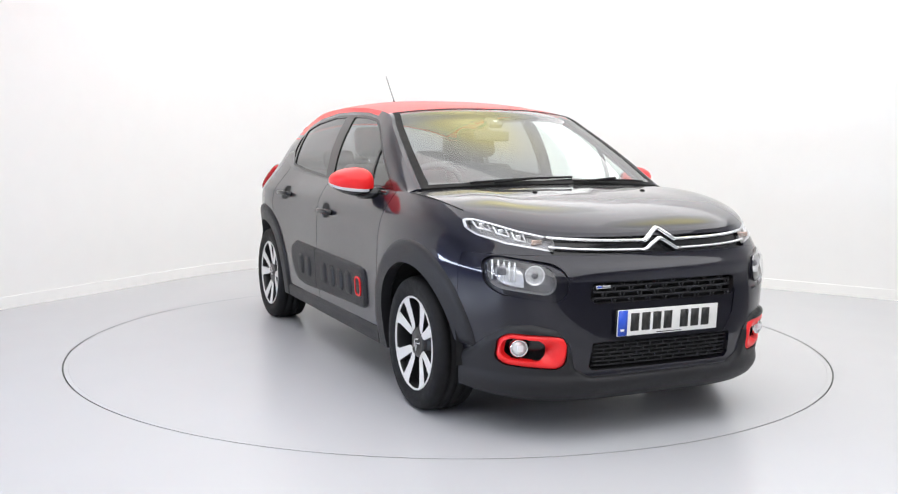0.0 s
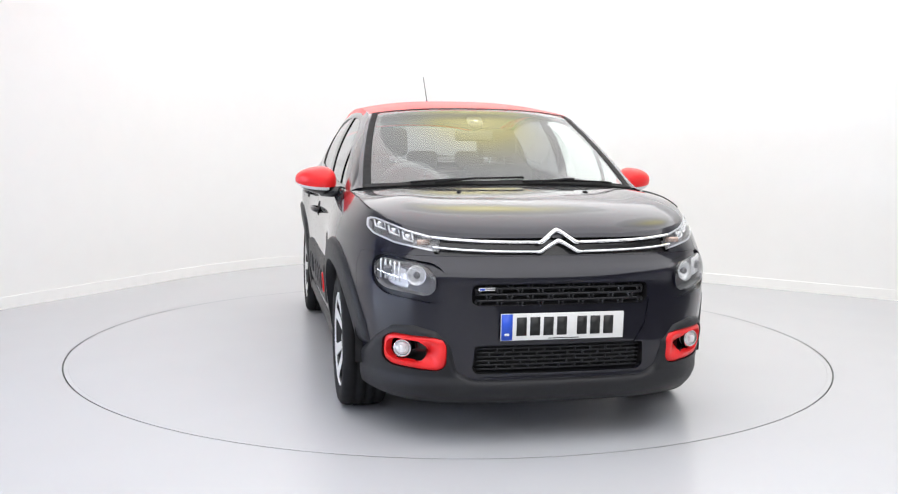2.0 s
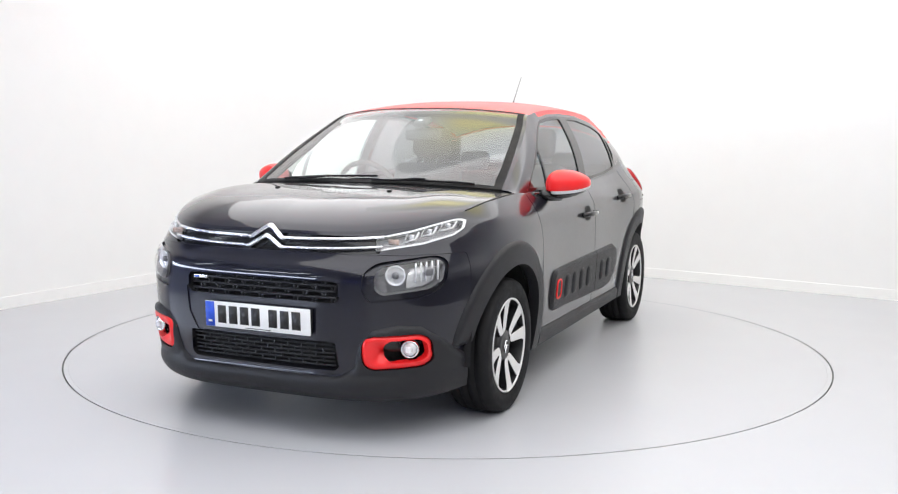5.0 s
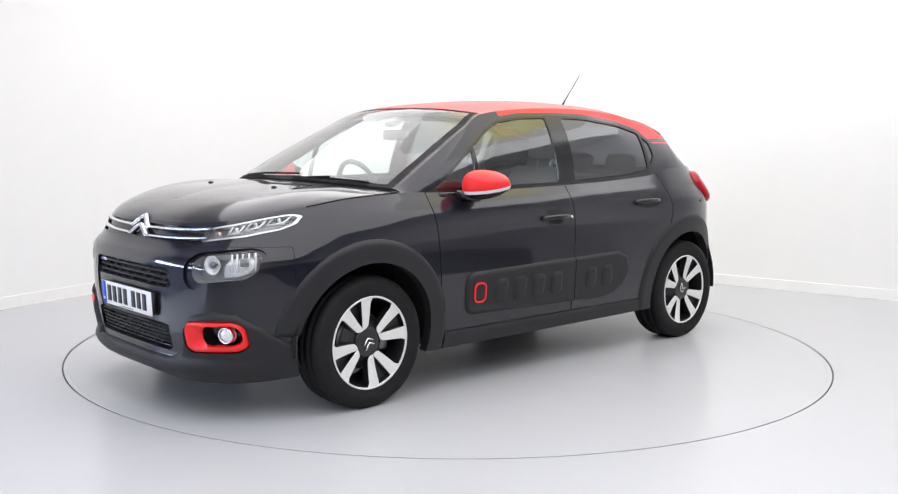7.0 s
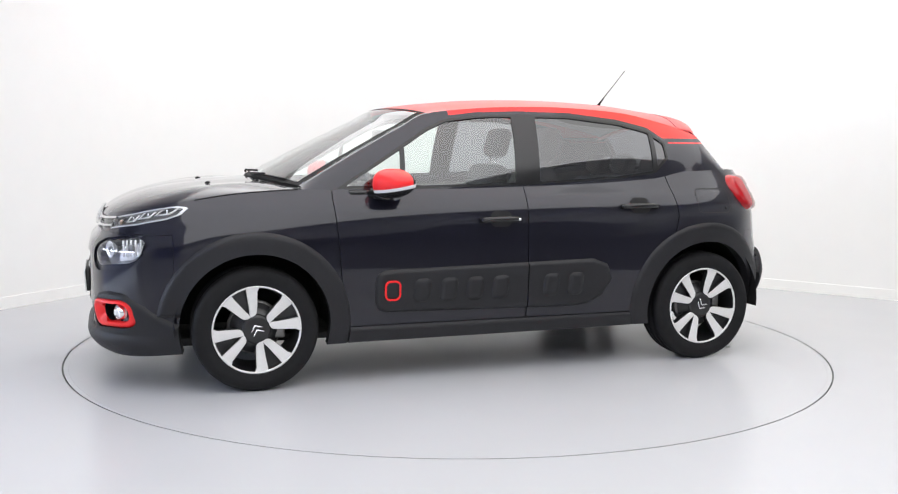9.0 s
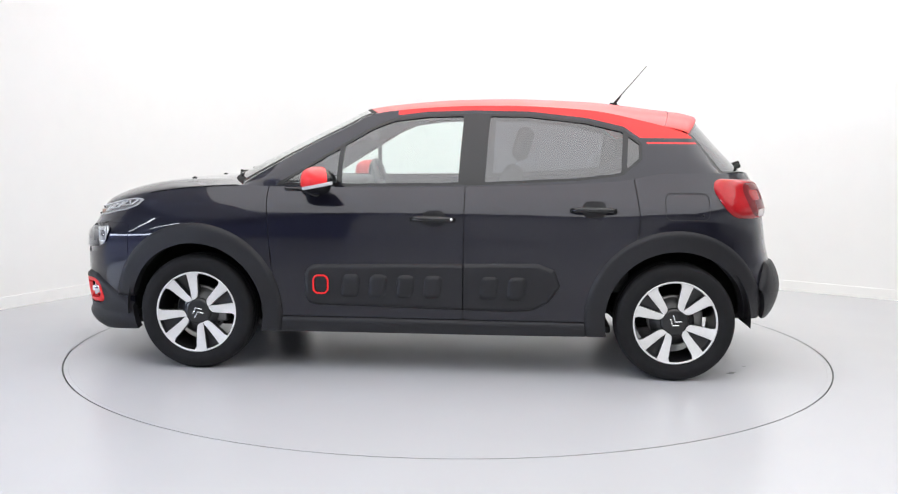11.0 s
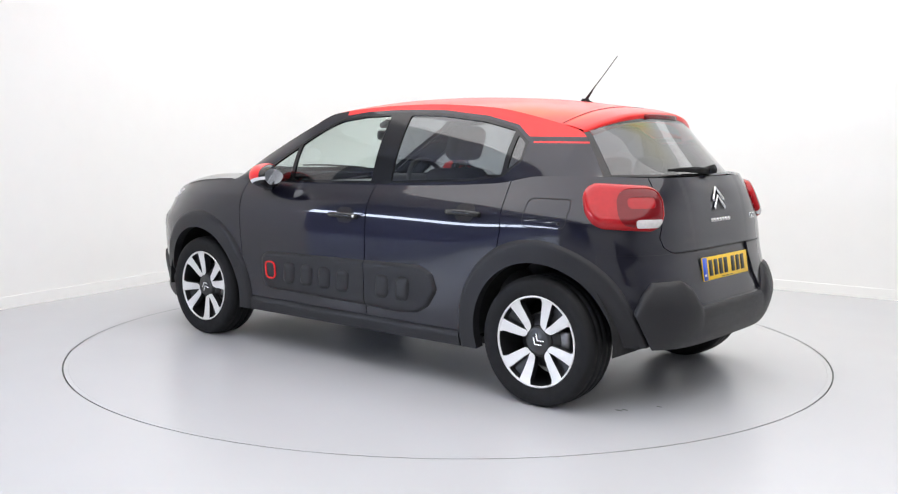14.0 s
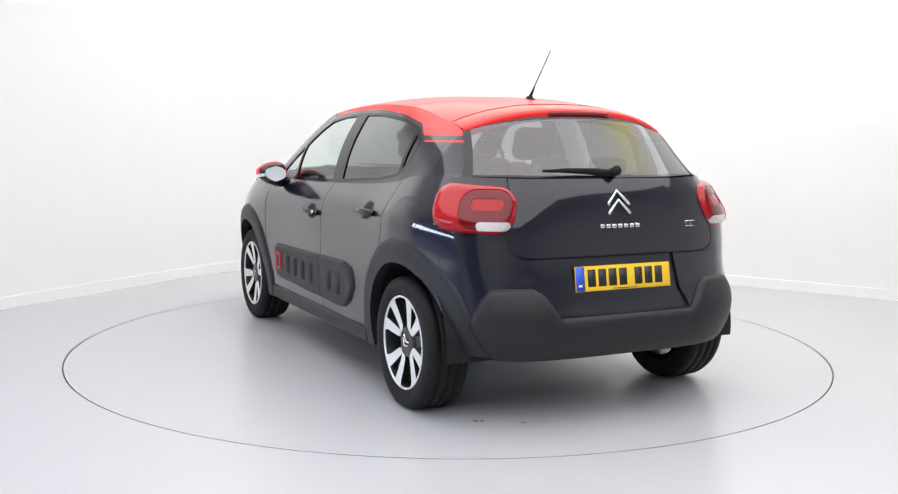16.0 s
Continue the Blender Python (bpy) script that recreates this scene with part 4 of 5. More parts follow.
            part("reflector_flute", box(bmesh.new(), -0.005, 0.005, -0.0045, 0.0045, -0.04, 0.04, 0.003, 1, pose(float(nose_x(y, z)) - 0.034, side * y, z, 0, 0, side * 35)), M_LAMPSILVER, head)
        part("shield", box(bmesh.new(), -0.01, 0.01, -0.02, 0.02, -0.018, 0.018, 0.008, 2, pose(float(nose_x(0.685, 0.71)) - 0.022, side * 0.685, 0.71, 0, 0, side * 35)), M_LAMPGREY, head)
        # fog lamp in its red surround
        rim, mouth = CUT["fog"].cut(lambda x, y, z: -f_fogin(x, y, z))
        # the surround rises at its rim and runs down a long ramp into the mouth
        d1, d2 = -f_fog(*rim.v.T), f_fogin(*rim.v.T)
        wide = np.clip((d1 + d2 - 0.03) / 0.04, 0, 1)
        down = np.clip((d1 / np.maximum(d1 + d2, 1e-6) - 0.28) / 0.72, 0, 1)
        rise = 0.018 * np.sqrt(1 - (1 - np.clip(d1 / 0.016, 0, 1)) ** 2) - 0.048 * wide * down ** 1.3
        dish = Skin(rim.v + rim.n * rise[:, None], rim.n, rim.f)
        dish.n = dish.facing(dish.v) * np.sign((dish.facing(dish.v) * rim.n).sum(1))[:, None]
        surround = skin_part("fog_surround", half(dish), M_REDTRIM, car, 0.03, "bright red fog lamp surround")
        bucket("fog_recess", half(mouth.moved(-0.004)), 0.05, M_GLOSSBLACK, surround, "black recess")
        x = float(nose_x(0.636, 0.39))
        bm = lathe([(0.002, 0.010), (0.018, 0.008), (0.030, 0.002), (0.034, -0.006), (0.036, -0.03)], 28)
        bmesh.ops.transform(bm, matrix=pose(x + 0.004, side * 0.634, 0.395, 0, 0, -90 + side * 18), verts=bm.verts)
        fog = part("fog_lamp", bm, M_LAMPSILVER, surround, "round clear fog lamp")
        bm = lathe([(0.030, 0.003), (0.035, 0.005), (0.038, -0.002), (0.038, -0.02)], 28)
        bmesh.ops.transform(bm, matrix=pose(x + 0.006, side * 0.634, 0.395, 0, 0, -90 + side * 18), verts=bm.verts)
        part("fog_bezel", bm, M_CHROME, fog)
        part("fog_bulb", box(bmesh.new(), -0.01, 0.01, -0.012, 0.012, -0.014, 0.014, 0.005, 2, pose(x + 0.014, side * 0.634, 0.395)), M_WHITE, fog)
        # washer jet
        bm = bmesh.new()
        bmesh.ops.create_uvsphere(bm, u_segments=12, v_segments=8, radius=0.013, matrix=pose(1.445, side * 0.302, 1.004) @ Matrix.Diagonal((1.2, 1, 0.7, 1)))
        part("washer_jet", bm, M_RUBBER, car, "small black washer jet")


front_end()


# ---- plates: the characters are plain bars ----
def number_plate(m, face, lab):
    plate = new("number_plate")
    plate.parent = car
    tagged(plate, lab)
    plate.matrix_basis = m
    part("plate_board", box(bmesh.new(), -0.26, 0.26, -0.003, 0.003, -0.0555, 0.0555, 0.0025), face, plate)
    part("blue_band", box(bmesh.new(), -0.258, -0.212, -0.0036, -0.0031, -0.0535, 0.0535), M_BLUE, plate, "blue band")
    part("band_mark", box(bmesh.new(), -0.245, -0.225, -0.0042, -0.0037, -0.035, -0.025), M_WHITE, plate)
    x = -0.195
    for k in range(7):
        part("character_bar", box(bmesh.new(), x, x + 0.042, -0.0037, -0.0031, -0.036, 0.040), M_INK, plate)
        x += 0.0565 if k != 3 else 0.085
    part("maker_bar", box(bmesh.new(), -0.06, 0.07, -0.0035, -0.0031, -0.0505, -0.0470), M_INK, plate)
    part("plate_backing", box(bmesh.new(), -0.255, 0.255, 0.0031, 0.03, -0.05, 0.05), M_INK, plate)


number_plate(pose(2.062, 0, 0.4975, 0, 0, 90) @ pose(0, 0, 0, 3, 0, 0), M_PLATEW, "white number plate with a blue band")
number_plate(pose(-1.824, 0, 0.643, 0, 0, -90) @ pose(0, 0, 0, -9, 0, 0), M_PLATEY, "yellow number plate with a blue band")


# ---- rear: lamps, badge, spoiler, wiper ----
def rear_end():
    dark = lambda x, y, z: np.maximum(round_rect((x + np.abs(y)) * 0.7071, z, -0.745, 0.948, 0.114, 0.086, 0.07), x + 1.3)
    core = lambda x, y, z: np.maximum(round_rect((x + np.abs(y)) * 0.7071, z, -0.752, 0.972, 0.070, 0.026, 0.02), x + 1.3)
    clear = lambda x, y, z: np.maximum(round_rect((x + np.abs(y)) * 0.7071, z, -0.785, 0.878, 0.068, 0.019, 0.008), x + 1.3)
    for half in ((lambda s: s), (lambda s: s.mirror())):
        full = CUT["tail"].moved(0.03, f_tail, 0.045)
        c, rest = full.cut(clear)
        d, rest = rest.cut(dark)
        e, d = d.cut(core)
        lamp = skin_part("tail_lamp", half(rest), M_TAIL, car, 0.03, "glossy red tail lamp with a clear strip")
        skin_part("dark_lens", half(d.moved(-0.003)), M_TAILDARK, lamp, 0.0, "deep red inner lens")
        skin_part("lens_core", half(e.moved(-0.006)), M_TAIL, lamp, 0.004, "bright red lens core")
        skin_part("reversing_lens", half(c.moved(0.001)), M_TAILCLEAR, lamp, 0.01, "clear reversing lens")
    # nested chevrons and lettering bars on the tailgate
    emblem = new("tailgate_emblem")
    emblem.parent = car
    tagged(emblem, "chrome double chevron emblem")
    for zt, h in ((1.022, 0.062), (0.982, 0.062)):
        pts = [(float(tail_x(y, z)) - 0.008, y, z) for y, z in ((-0.058, zt - h), (-0.05, zt - h + 0.012), (0, zt), (0.05, zt - h + 0.012), (0.058, zt - h))]
        part("chevron", tube(pts, 0.0078, 8, 0.8), M_CHROME, emblem)
    for k in range(7):
        y = 0.096 - 0.032 * k
        part("letter_bar", box(bmesh.new(), float(tail_x(y, 0.868)) - 0.006, float(tail_x(y, 0.868)) - 0.001, y - 0.012, y + 0.012, 0.859, 0.877, 0.002, 1), M_CHROME, emblem)
    model = new("model_badge")
    model.parent = car
    tagged(model, "small chrome model badge")
    for y in (-0.392, -0.424):
        x = float(tail_x(y, 0.866))
        part("letter_bar", tube([(x - 0.004, y - 0.012, 0.855), (x - 0.004, y + 0.012, 0.855), (x - 0.004, y + 0.012, 0.879), (x - 0.004, y - 0.012, 0.879)], 0.003, 6), M_CHROME, model)
    # spoiler
    fs = np.linspace(0, 1, 40)
    base = np.array([strip_at(7.55, f) for f in fs])
    lip = np.array([strip_at(8.0, f) for f in fs])
    P = np.array([base + [0, 0, 0.001], base * 0.5 + lip * 0.5 + [0, 0, 0.008], lip + [-0.01, 0, 0.005], lip + [-0.03, 0, -0.004], lip + [-0.033, 0, -0.012],
                  lip + [-0.026, 0, -0.050], lip + [0.02, 0, -0.052]])
    P[:, -1, 0] += 0.004
    s = grid_skin(P.transpose(1, 0, 2))
    s.n = s.n * np.sign((s.n * np.array([-1, 0, 0.6])).sum(1))[:, None]
    v = s.both()
    me = link("spoiler", v.v, v.f, M_RED, car, True)
    tagged(me, "bright red roof spoiler")
    bm = bmesh.new()
    bm.from_mesh(me.data)
    bmesh.ops.recalc_face_normals(bm, faces=bm.faces)
    bm.to_mesh(me.data)
    bm.free()
    pts = [tuple(strip_at(8.0, f) + Vector((-0.032, 0, -0.022))) for f in np.linspace(-0.3, 0.3, 13)]
    part("stop_lamp", tube(pts, 0.013, 8, 0.45), M_TAILDARK, car, "deep red high stop lamp")
    part("roof_seam", tube([tuple(strip_at(7.5, f) + Vector((0, 0, 0.0005))) for f in np.linspace(-0.99, 0.99, 41)], 0.002, 6), M_GAP, car)
    # aerial
    foot = box(bmesh.new(), -1.045, -0.965, -0.014, 0.014, 1.438, 1.470, 0.010, 3)
    for v in foot.verts:
        if v.co.z > 1.455:
            v.co.x += 0.018 * (-0.985 - v.co.x) / 0.04
            v.co.y *= 0.7
    aerial = part("aerial_foot", foot, M_RUBBER, car, "black aerial foot")
    part("aerial_rod", tube([(-1.0, 0, 1.462), (-1.018, 0, 1.490), (-1.10, 0, 1.584), (-1.185, 0, 1.686)], [0.0045, 0.0034, 0.0024, 0.0022], 6), M_RUBBER, aerial, "thin black aerial rod")
    part("aerial_collar", tube([(-1.003, 0, 1.466), (-1.04, 0, 1.512)], [0.0085, 0.004], 8), M_RUBBER, aerial)
    # rear wiper
    arm = part("rear_wiper", tube([(-1.715, -0.02, 1.098), (-1.712, 0.10, 1.108), (-1.69, 0.25, 1.112), (-1.668, 0.34, 1.109)], [0.0165, 0.0155, 0.010, 0.005], 8, 0.6), M_RUBBER, car, "black rear wiper arm")
    part("wiper_boss", tube([(-1.70, -0.01, 1.10), (-1.745, -0.01, 1.115)], 0.022, 12), M_RUBBER, arm)


rear_end()


# ---- flanks: side bumps, handles, mirrors, fuel flap ----
def flanks():
    front, rear = CUT["bump"].moved(0.016, f_airbump, 0.016).cut(lambda x, y, z: -0.162 - x)
    rear = rear.cut(lambda x, y, z: x + 0.168)[0]
    pads = [(0.43, 0), (0.285, 0), (0.14, 0), (-0.005, 0), (-0.30, 1), (-0.445, 1)]
    for side in (1, -1):
        half = (lambda s: s) if side > 0 else (lambda s: s.mirror())
        for which, skin in ((0, front), (1, rear)):
            rest, lumps = skin, []
            for x0, g in pads:
                if g == which:
                    fld = lambda x, y, z, x0=x0: round_rect(x + 0.10 * (z - 0.47), z, x0, 0.472, 0.047, 0.062, 0.03)
                    p, rest = rest.cut(fld)
                    lumps.append(p.moved(0.012, fld, 0.03))
            if which == 0:
                fld = lambda x, y, z: round_rect(x, z, 0.588, 0.477, 0.043, 0.052, 0.03)
                ins = lambda x, y, z: fld(x, y, z) + 0.0085
                p, rest = rest.cut(fld)
                mid, ring = p.cut(ins)
            base = skin_part("side_bump", half(rest), M_CLAD, car, 0.02, "soft dark grey protective side panel")
            for p in lumps:
                skin_part("air_pad", half(p), M_CLAD, base, 0.004, "raised soft grey air pad")
            if which == 0:
                skin_part("red_outline", half(ring.moved(0.007)), M_REDTRIM, base, 0.008, "red square outline")
                skin_part("outlined_pad", half(mid.moved(0.006, ins, 0.02)), M_CLAD, base, 0.004)
        for nm, x0, z0 in (("front_handle", -0.003, 0.829), ("rear_handle", -0.835, 0.888)):
            cup = lambda x, y, z: round_rect(x, z, x0 - 0.005, z0 + 0.002, 0.062, 0.042, 0.036)
            y = float(side_y(x0, z0))
            handle = part(nm, tube([(x, side * (float(side_y(x, z0)) + b), z0 + c) for x, b, c in
                                    ((x0 - 0.112, 0.004, -0.003), (x0 - 0.09, 0.024, 0.0), (x0 - 0.04, 0.036, 0.003), (x0 + 0.04, 0.036, 0.003), (x0 + 0.09, 0.024, 0.0), (x0 + 0.115, 0.004, -0.004))],
                                   0.0145, 10, 0.8), M_GLOSSBLACK, car, "gloss black door handle")
            # no hollow is cut: a flat dark patch paints the recess's shade
            skin_part("handle_shade", half(patch("flank", x0 - 0.09, x0 + 0.09, z0 - 0.06, z0 + 0.06, cup, 0.0015)), M_GAP, handle, 0.0, "flat dark patch for the shade of a finger recess")
            if nm == "front_handle" and side > 0:
                bm = bmesh.new()
                bmesh.ops.create_uvsphere(bm, u_segments=12, v_segments=8, radius=0.009, matrix=pose(x0 - 0.098, y + 0.03, z0))
                part("key_lock", bm, M_CHROME, handle, "round chrome lock")
        mirror(side)
        bm = bmesh.new()
        bmesh.ops.create_uvsphere(bm, u_segments=10, v_segments=6, radius=0.007, matrix=pose(-1.39, side * float(side_y(-1.39, 0.87)), 0.87))
        if side > 0:
            part("flap_catch", bm, M_GAP, car)
        else:
            bm.free()
    flap = lambda x, y, z: round_rect(x, z, -1.312, 0.912, 0.112, 0.066, 0.03)
    whole = patch("flank", -1.46, -1.17, 0.82, 1.0, lambda x, y, z: flap(x, y, z) - 0.0018, 0.001)
    skin_part("fuel_flap_joint", whole.cut(lambda x, y, z: flap(x, y, z) + 0.0018)[1], M_GAP, car, 0.0)


def mirror(side):
    th, ph = np.linspace(-math.pi, math.pi, 64), np.linspace(-math.pi / 2, math.pi / 2, 34)
    sg = lambda v, k: np.sign(v) * np.abs(v) ** k
    T, Q = np.meshgrid(th, ph, indexing="xy")
    X = sg(np.cos(Q), 0.8) * sg(np.cos(T), 0.9)
    Y = sg(np.cos(Q), 0.8) * sg(np.sin(T), 0.8)
    Z = sg(np.sin(Q), 0.8)
    rx = np.where(X > 0, 0.095, 0.07)
    P = np.stack([0.585 + rx * X - 0.035 * Y, 0.892 + 0.103 * Y, 1.022 + 0.070 * Z * (1 - 0.27 * Y - 0.10 * Y * Y) + 0.006 * Y], -1)
    s = grid_skin(P)
    s.n = s.n * np.sign((s.n * (s.v - np.array([0.585, 0.892, 1.022]))).sum(1))[:, None]
    half = (lambda k: k) if side > 0 else (lambda k: k.mirror())
    back = lambda x, y, z: x + 0.34 * (y - 0.892) - 0.528
    _, shell = s.cut(back)
    seam = lambda x, y, z: 1.002 + 0.02 * (0.62 - x) / 0.1 - z
    cap, low = shell.cut(seam)
    strip_, low = low.cut(lambda x, y, z: np.maximum(seam(x, y, z) - 0.016, 0.83 - y))
    rim_cap, cap = cap.cut(lambda x, y, z: back(x, y, z) - 0.03)
    rim_low, low = low.cut(lambda x, y, z: back(x, y, z) - 0.03)
    top = skin_part("door_mirror", half(low), M_GLOSSBLACK, car, 0.008, "door mirror with red cap")
    skin_part("mirror_bezel", half(join([rim_cap, rim_low])), M_GLOSSBLACK, top, 0.012, "black mirror edge")
    skin_part("mirror_cap", half(cap.moved(0.002)), M_REDTRIM, top, 0.01, "glossy bright red mirror cap")
    skin_part("indicator_strip", half(strip_.moved(0.003)), M_WHITE, top, 0.006, "white indicator strip")
    bm = bmesh.new()
    bmesh.ops.create_circle(bm, cap_ends=True, segments=32, radius=1.0, matrix=pose(0.534, side * 0.892, 1.022, 0, 0, side * -18.8) @ pose(0, 0, 0, 0, -90, 0) @ Matrix.Diagonal((0.046, 0.074, 1, 1)))
    part("mirror_glass", bm, M_MIRROR, top, "silver mirror glass", False)
    pts = [(0.605, side * 0.86, 0.965), (0.635, side * 0.815, 0.962), (0.68, side * 0.77, 0.968)]
    part("mirror_arm", tube(pts, 0.028, 10, 1.1), M_GLOSSBLACK, top, "gloss black mirror arm")
    foot = box(bmesh.new(), 0.60, 0.80, side * 0.765 - 0.015, side * 0.765 + 0.015, 0.945, 0.985, 0.012, 2)
    part("mirror_foot", foot, M_GLOSSBLACK, top)


flanks()


# ---- wheels ----
def spoke(angle, w):
    """Two machined blades that meet in a rounded foot at the hub, with a dark web sunk between them."""
    radii = (0.066, 0.074, 0.083, 0.105, 0.15, 0.190, 0.2125)
    inner = (0.0, 0.0, 1.0, 5.2, 8.4, 9.8, 10.2)
    outer = (13.0, 23.5, 26.8, 27.3, 26.8, 26.4, 29.0)
    face, flank = bmesh.new(), bmesh.new()
    for d in (-1, 1):
        rows, walls = [], []
        for rr, a, b in zip(radii, inner, outer):
            y = 0.074 + 0.02 * (rr / 0.21) ** 2
            a, b = radians(angle + d * a), radians(angle + d * b)
            at = lambda bm, k, yy, rr=rr: bm.verts.new((rr * math.cos(k), yy, rr * math.sin(k)))
            e = 0.0022 / rr * d
            rows.append([at(face, a, y - 0.003), at(face, a + e, y), at(face, (a + b) / 2, y + 0.001), at(face, b - e, y), at(face, b, y - 0.003)])
            walls.append([at(flank, a, y - 0.036), at(flank, a, y - 0.0028), at(flank, b, y - 0.0028), at(flank, b, y - 0.036)])
        for p, q in zip(rows, rows[1:]):
            for i in range(4):
                face.faces.new((p[i], p[i + 1], q[i + 1], q[i]))
        for p, q in zip(walls, walls[1:]):
            for i in (0, 2):
                flank.faces.new((p[i], p[i + 1], q[i + 1], q[i]))
    for bm in (face, flank):
        bmesh.ops.remove_doubles(bm, verts=bm.verts, dist=0.0002)
        bmesh.ops.recalc_face_normals(bm, faces=bm.faces)
    blade = part("spoke", face, M_ALLOY, w, "machined silver twin-blade spoke", False)
    part("spoke_side", flank, M_RIMBLACK, blade, "black painted spoke sides", False)
    bm = bmesh.new()
    rows = []
    for rr, h in ((0.05, 14), (0.08, 24), (0.15, 26), (0.207, 26)):
        y = 0.046 + 0.022 * (rr / 0.21) ** 2
        rows.append([bm.verts.new((rr * math.cos(radians(angle + q)), yy, rr * math.sin(radians(angle + q))))
                     for q, yy in ((-h, y - 0.02), (-h * 0.9, y), (-4, y - 0.006), (4, y - 0.006), (h * 0.9, y), (h, y - 0.02))])
    for p, q in zip(rows, rows[1:]):
        for i in range(5):
            bm.faces.new((p[i], p[i + 1], q[i + 1], q[i]))
    bmesh.ops.recalc_face_normals(bm, faces=bm.faces)
    part("spoke_web", bm, M_RIMBLACK, w, "gloss black web between the blades")


def road_wheel(turn, apex):
    w = new("wheel")
    w.parent = car
    tagged(w, "alloy wheel with black and machined silver spokes")
    tyre = part("tyre", lathe([(0.212, -0.09), (0.24, -0.1), (0.282, -0.103), (0.300, -0.094), (0.308, -0.075), (0.310, -0.05), (0.304, -0.047), (0.304, -0.041), (0.311, -0.038),
                        (0.3115, -0.004), (0.305, -0.003), (0.305, 0.003), (0.3115, 0.004), (0.311, 0.038), (0.304, 0.041), (0.304, 0.047), (0.310, 0.05), (0.308, 0.075),
                        (0.300, 0.094), (0.290, 0.101), (0.284, 0.1035), (0.270, 0.104), (0.262, 0.1055), (0.245, 0.103), (0.228, 0.097), (0.218, 0.094), (0.212, 0.085), (0.2, 0.0)], 80), M_RUBBER, w, "black rubber tyre")
    part("rim", lathe([(0.216, 0.088), (0.2185, 0.0965), (0.2140, 0.098), (0.2095, 0.097), (0.2085, 0.090)], 72), M_ALLOY, w, "machined silver rim edge")
    part("rim_barrel", lathe([(0.2085, 0.091), (0.205, 0.080), (0.204, 0.05), (0.196, 0.0), (0.19, -0.09)], 72), M_RIMBLACK, w, "black rim barrel")
    for k in range(4):
        spoke(turn + 90 * k, w)
        # the dished black arm behind each wide opening
        bm = bmesh.new()
        a0 = turn + 90 * k + 45
        rows = []
        for rr, h, y in ((0.05, 30, 0.064), (0.075, 26, 0.060), (0.10, 19, 0.040), (0.125, 17, 0.022)):
            rows.append([bm.verts.new((rr * math.cos(radians(a0 + q)), y, rr * math.sin(radians(a0 + q)))) for q in (-h, -h / 2, 0, h / 2, h)])
        for p, q in zip(rows, rows[1:]):
            for i in range(4):
                bm.faces.new((p[i], p[i + 1], q[i + 1], q[i]))
        bmesh.ops.recalc_face_normals(bm, faces=bm.faces)
        part("rim_web", bm, M_RIMBLACK, w)
    hub = part("hub_cover", lathe([(0.001, 0.078), (0.026, 0.077), (0.033, 0.074), (0.05, 0.0745), (0.068, 0.0735), (0.075, 0.06), (0.075, 0.04)], 40), M_RIMBLACK, w, "black hub cover")
    for zt in (0.021, -0.003):
        bm = tube([(-0.030, 0.080, zt - 0.023), (-0.024, 0.080, zt - 0.019), (0, 0.080, zt), (0.024, 0.080, zt - 0.019), (0.030, 0.080, zt - 0.023)],
                  [0.0025, 0.0045, 0.005, 0.0045, 0.0025], 6)
        bmesh.ops.transform(bm, matrix=pose(0, 0, 0, 0, 90 - apex, 0), verts=bm.verts)
        part("hub_chevron", bm, M_CHROME, hub, "silver chevron")
    for k in range(4):
        a = radians(turn + 90 * k + 45)
        bm = lathe([(0.001, 0.071), (0.008, 0.071), (0.009, 0.06)], 10)
        bmesh.ops.translate(bm, vec=(0.056 * math.cos(a), 0, 0.056 * math.sin(a)), verts=bm.verts)
        part("wheel_bolt", bm, M_STEEL, w)
    part("brake_disc", lathe([(0.05, 0.01), (0.132, 0.01), (0.135, 0.006), (0.135, -0.012), (0.05, -0.012)], 48), M_STEEL, w, "grey steel brake disc")
    part("brake_caliper", box(bmesh.new(), -0.15, -0.085, -0.045, 0.035, -0.06, 0.06, 0.012), M_STEEL, w)
    return w


for xw, turn, apex in ((1.27, 155.0, 65.0), (-1.27, 125.0, -55.0)):
    w1 = road_wheel(turn, apex)
    w1.matrix_basis = pose(xw, 0.737, 0.308)
    copy_thing(w1, pose(xw, -0.737, 0.308, 0, 0, 180) @ pose(0, 0, 0, 0, 20, 0))


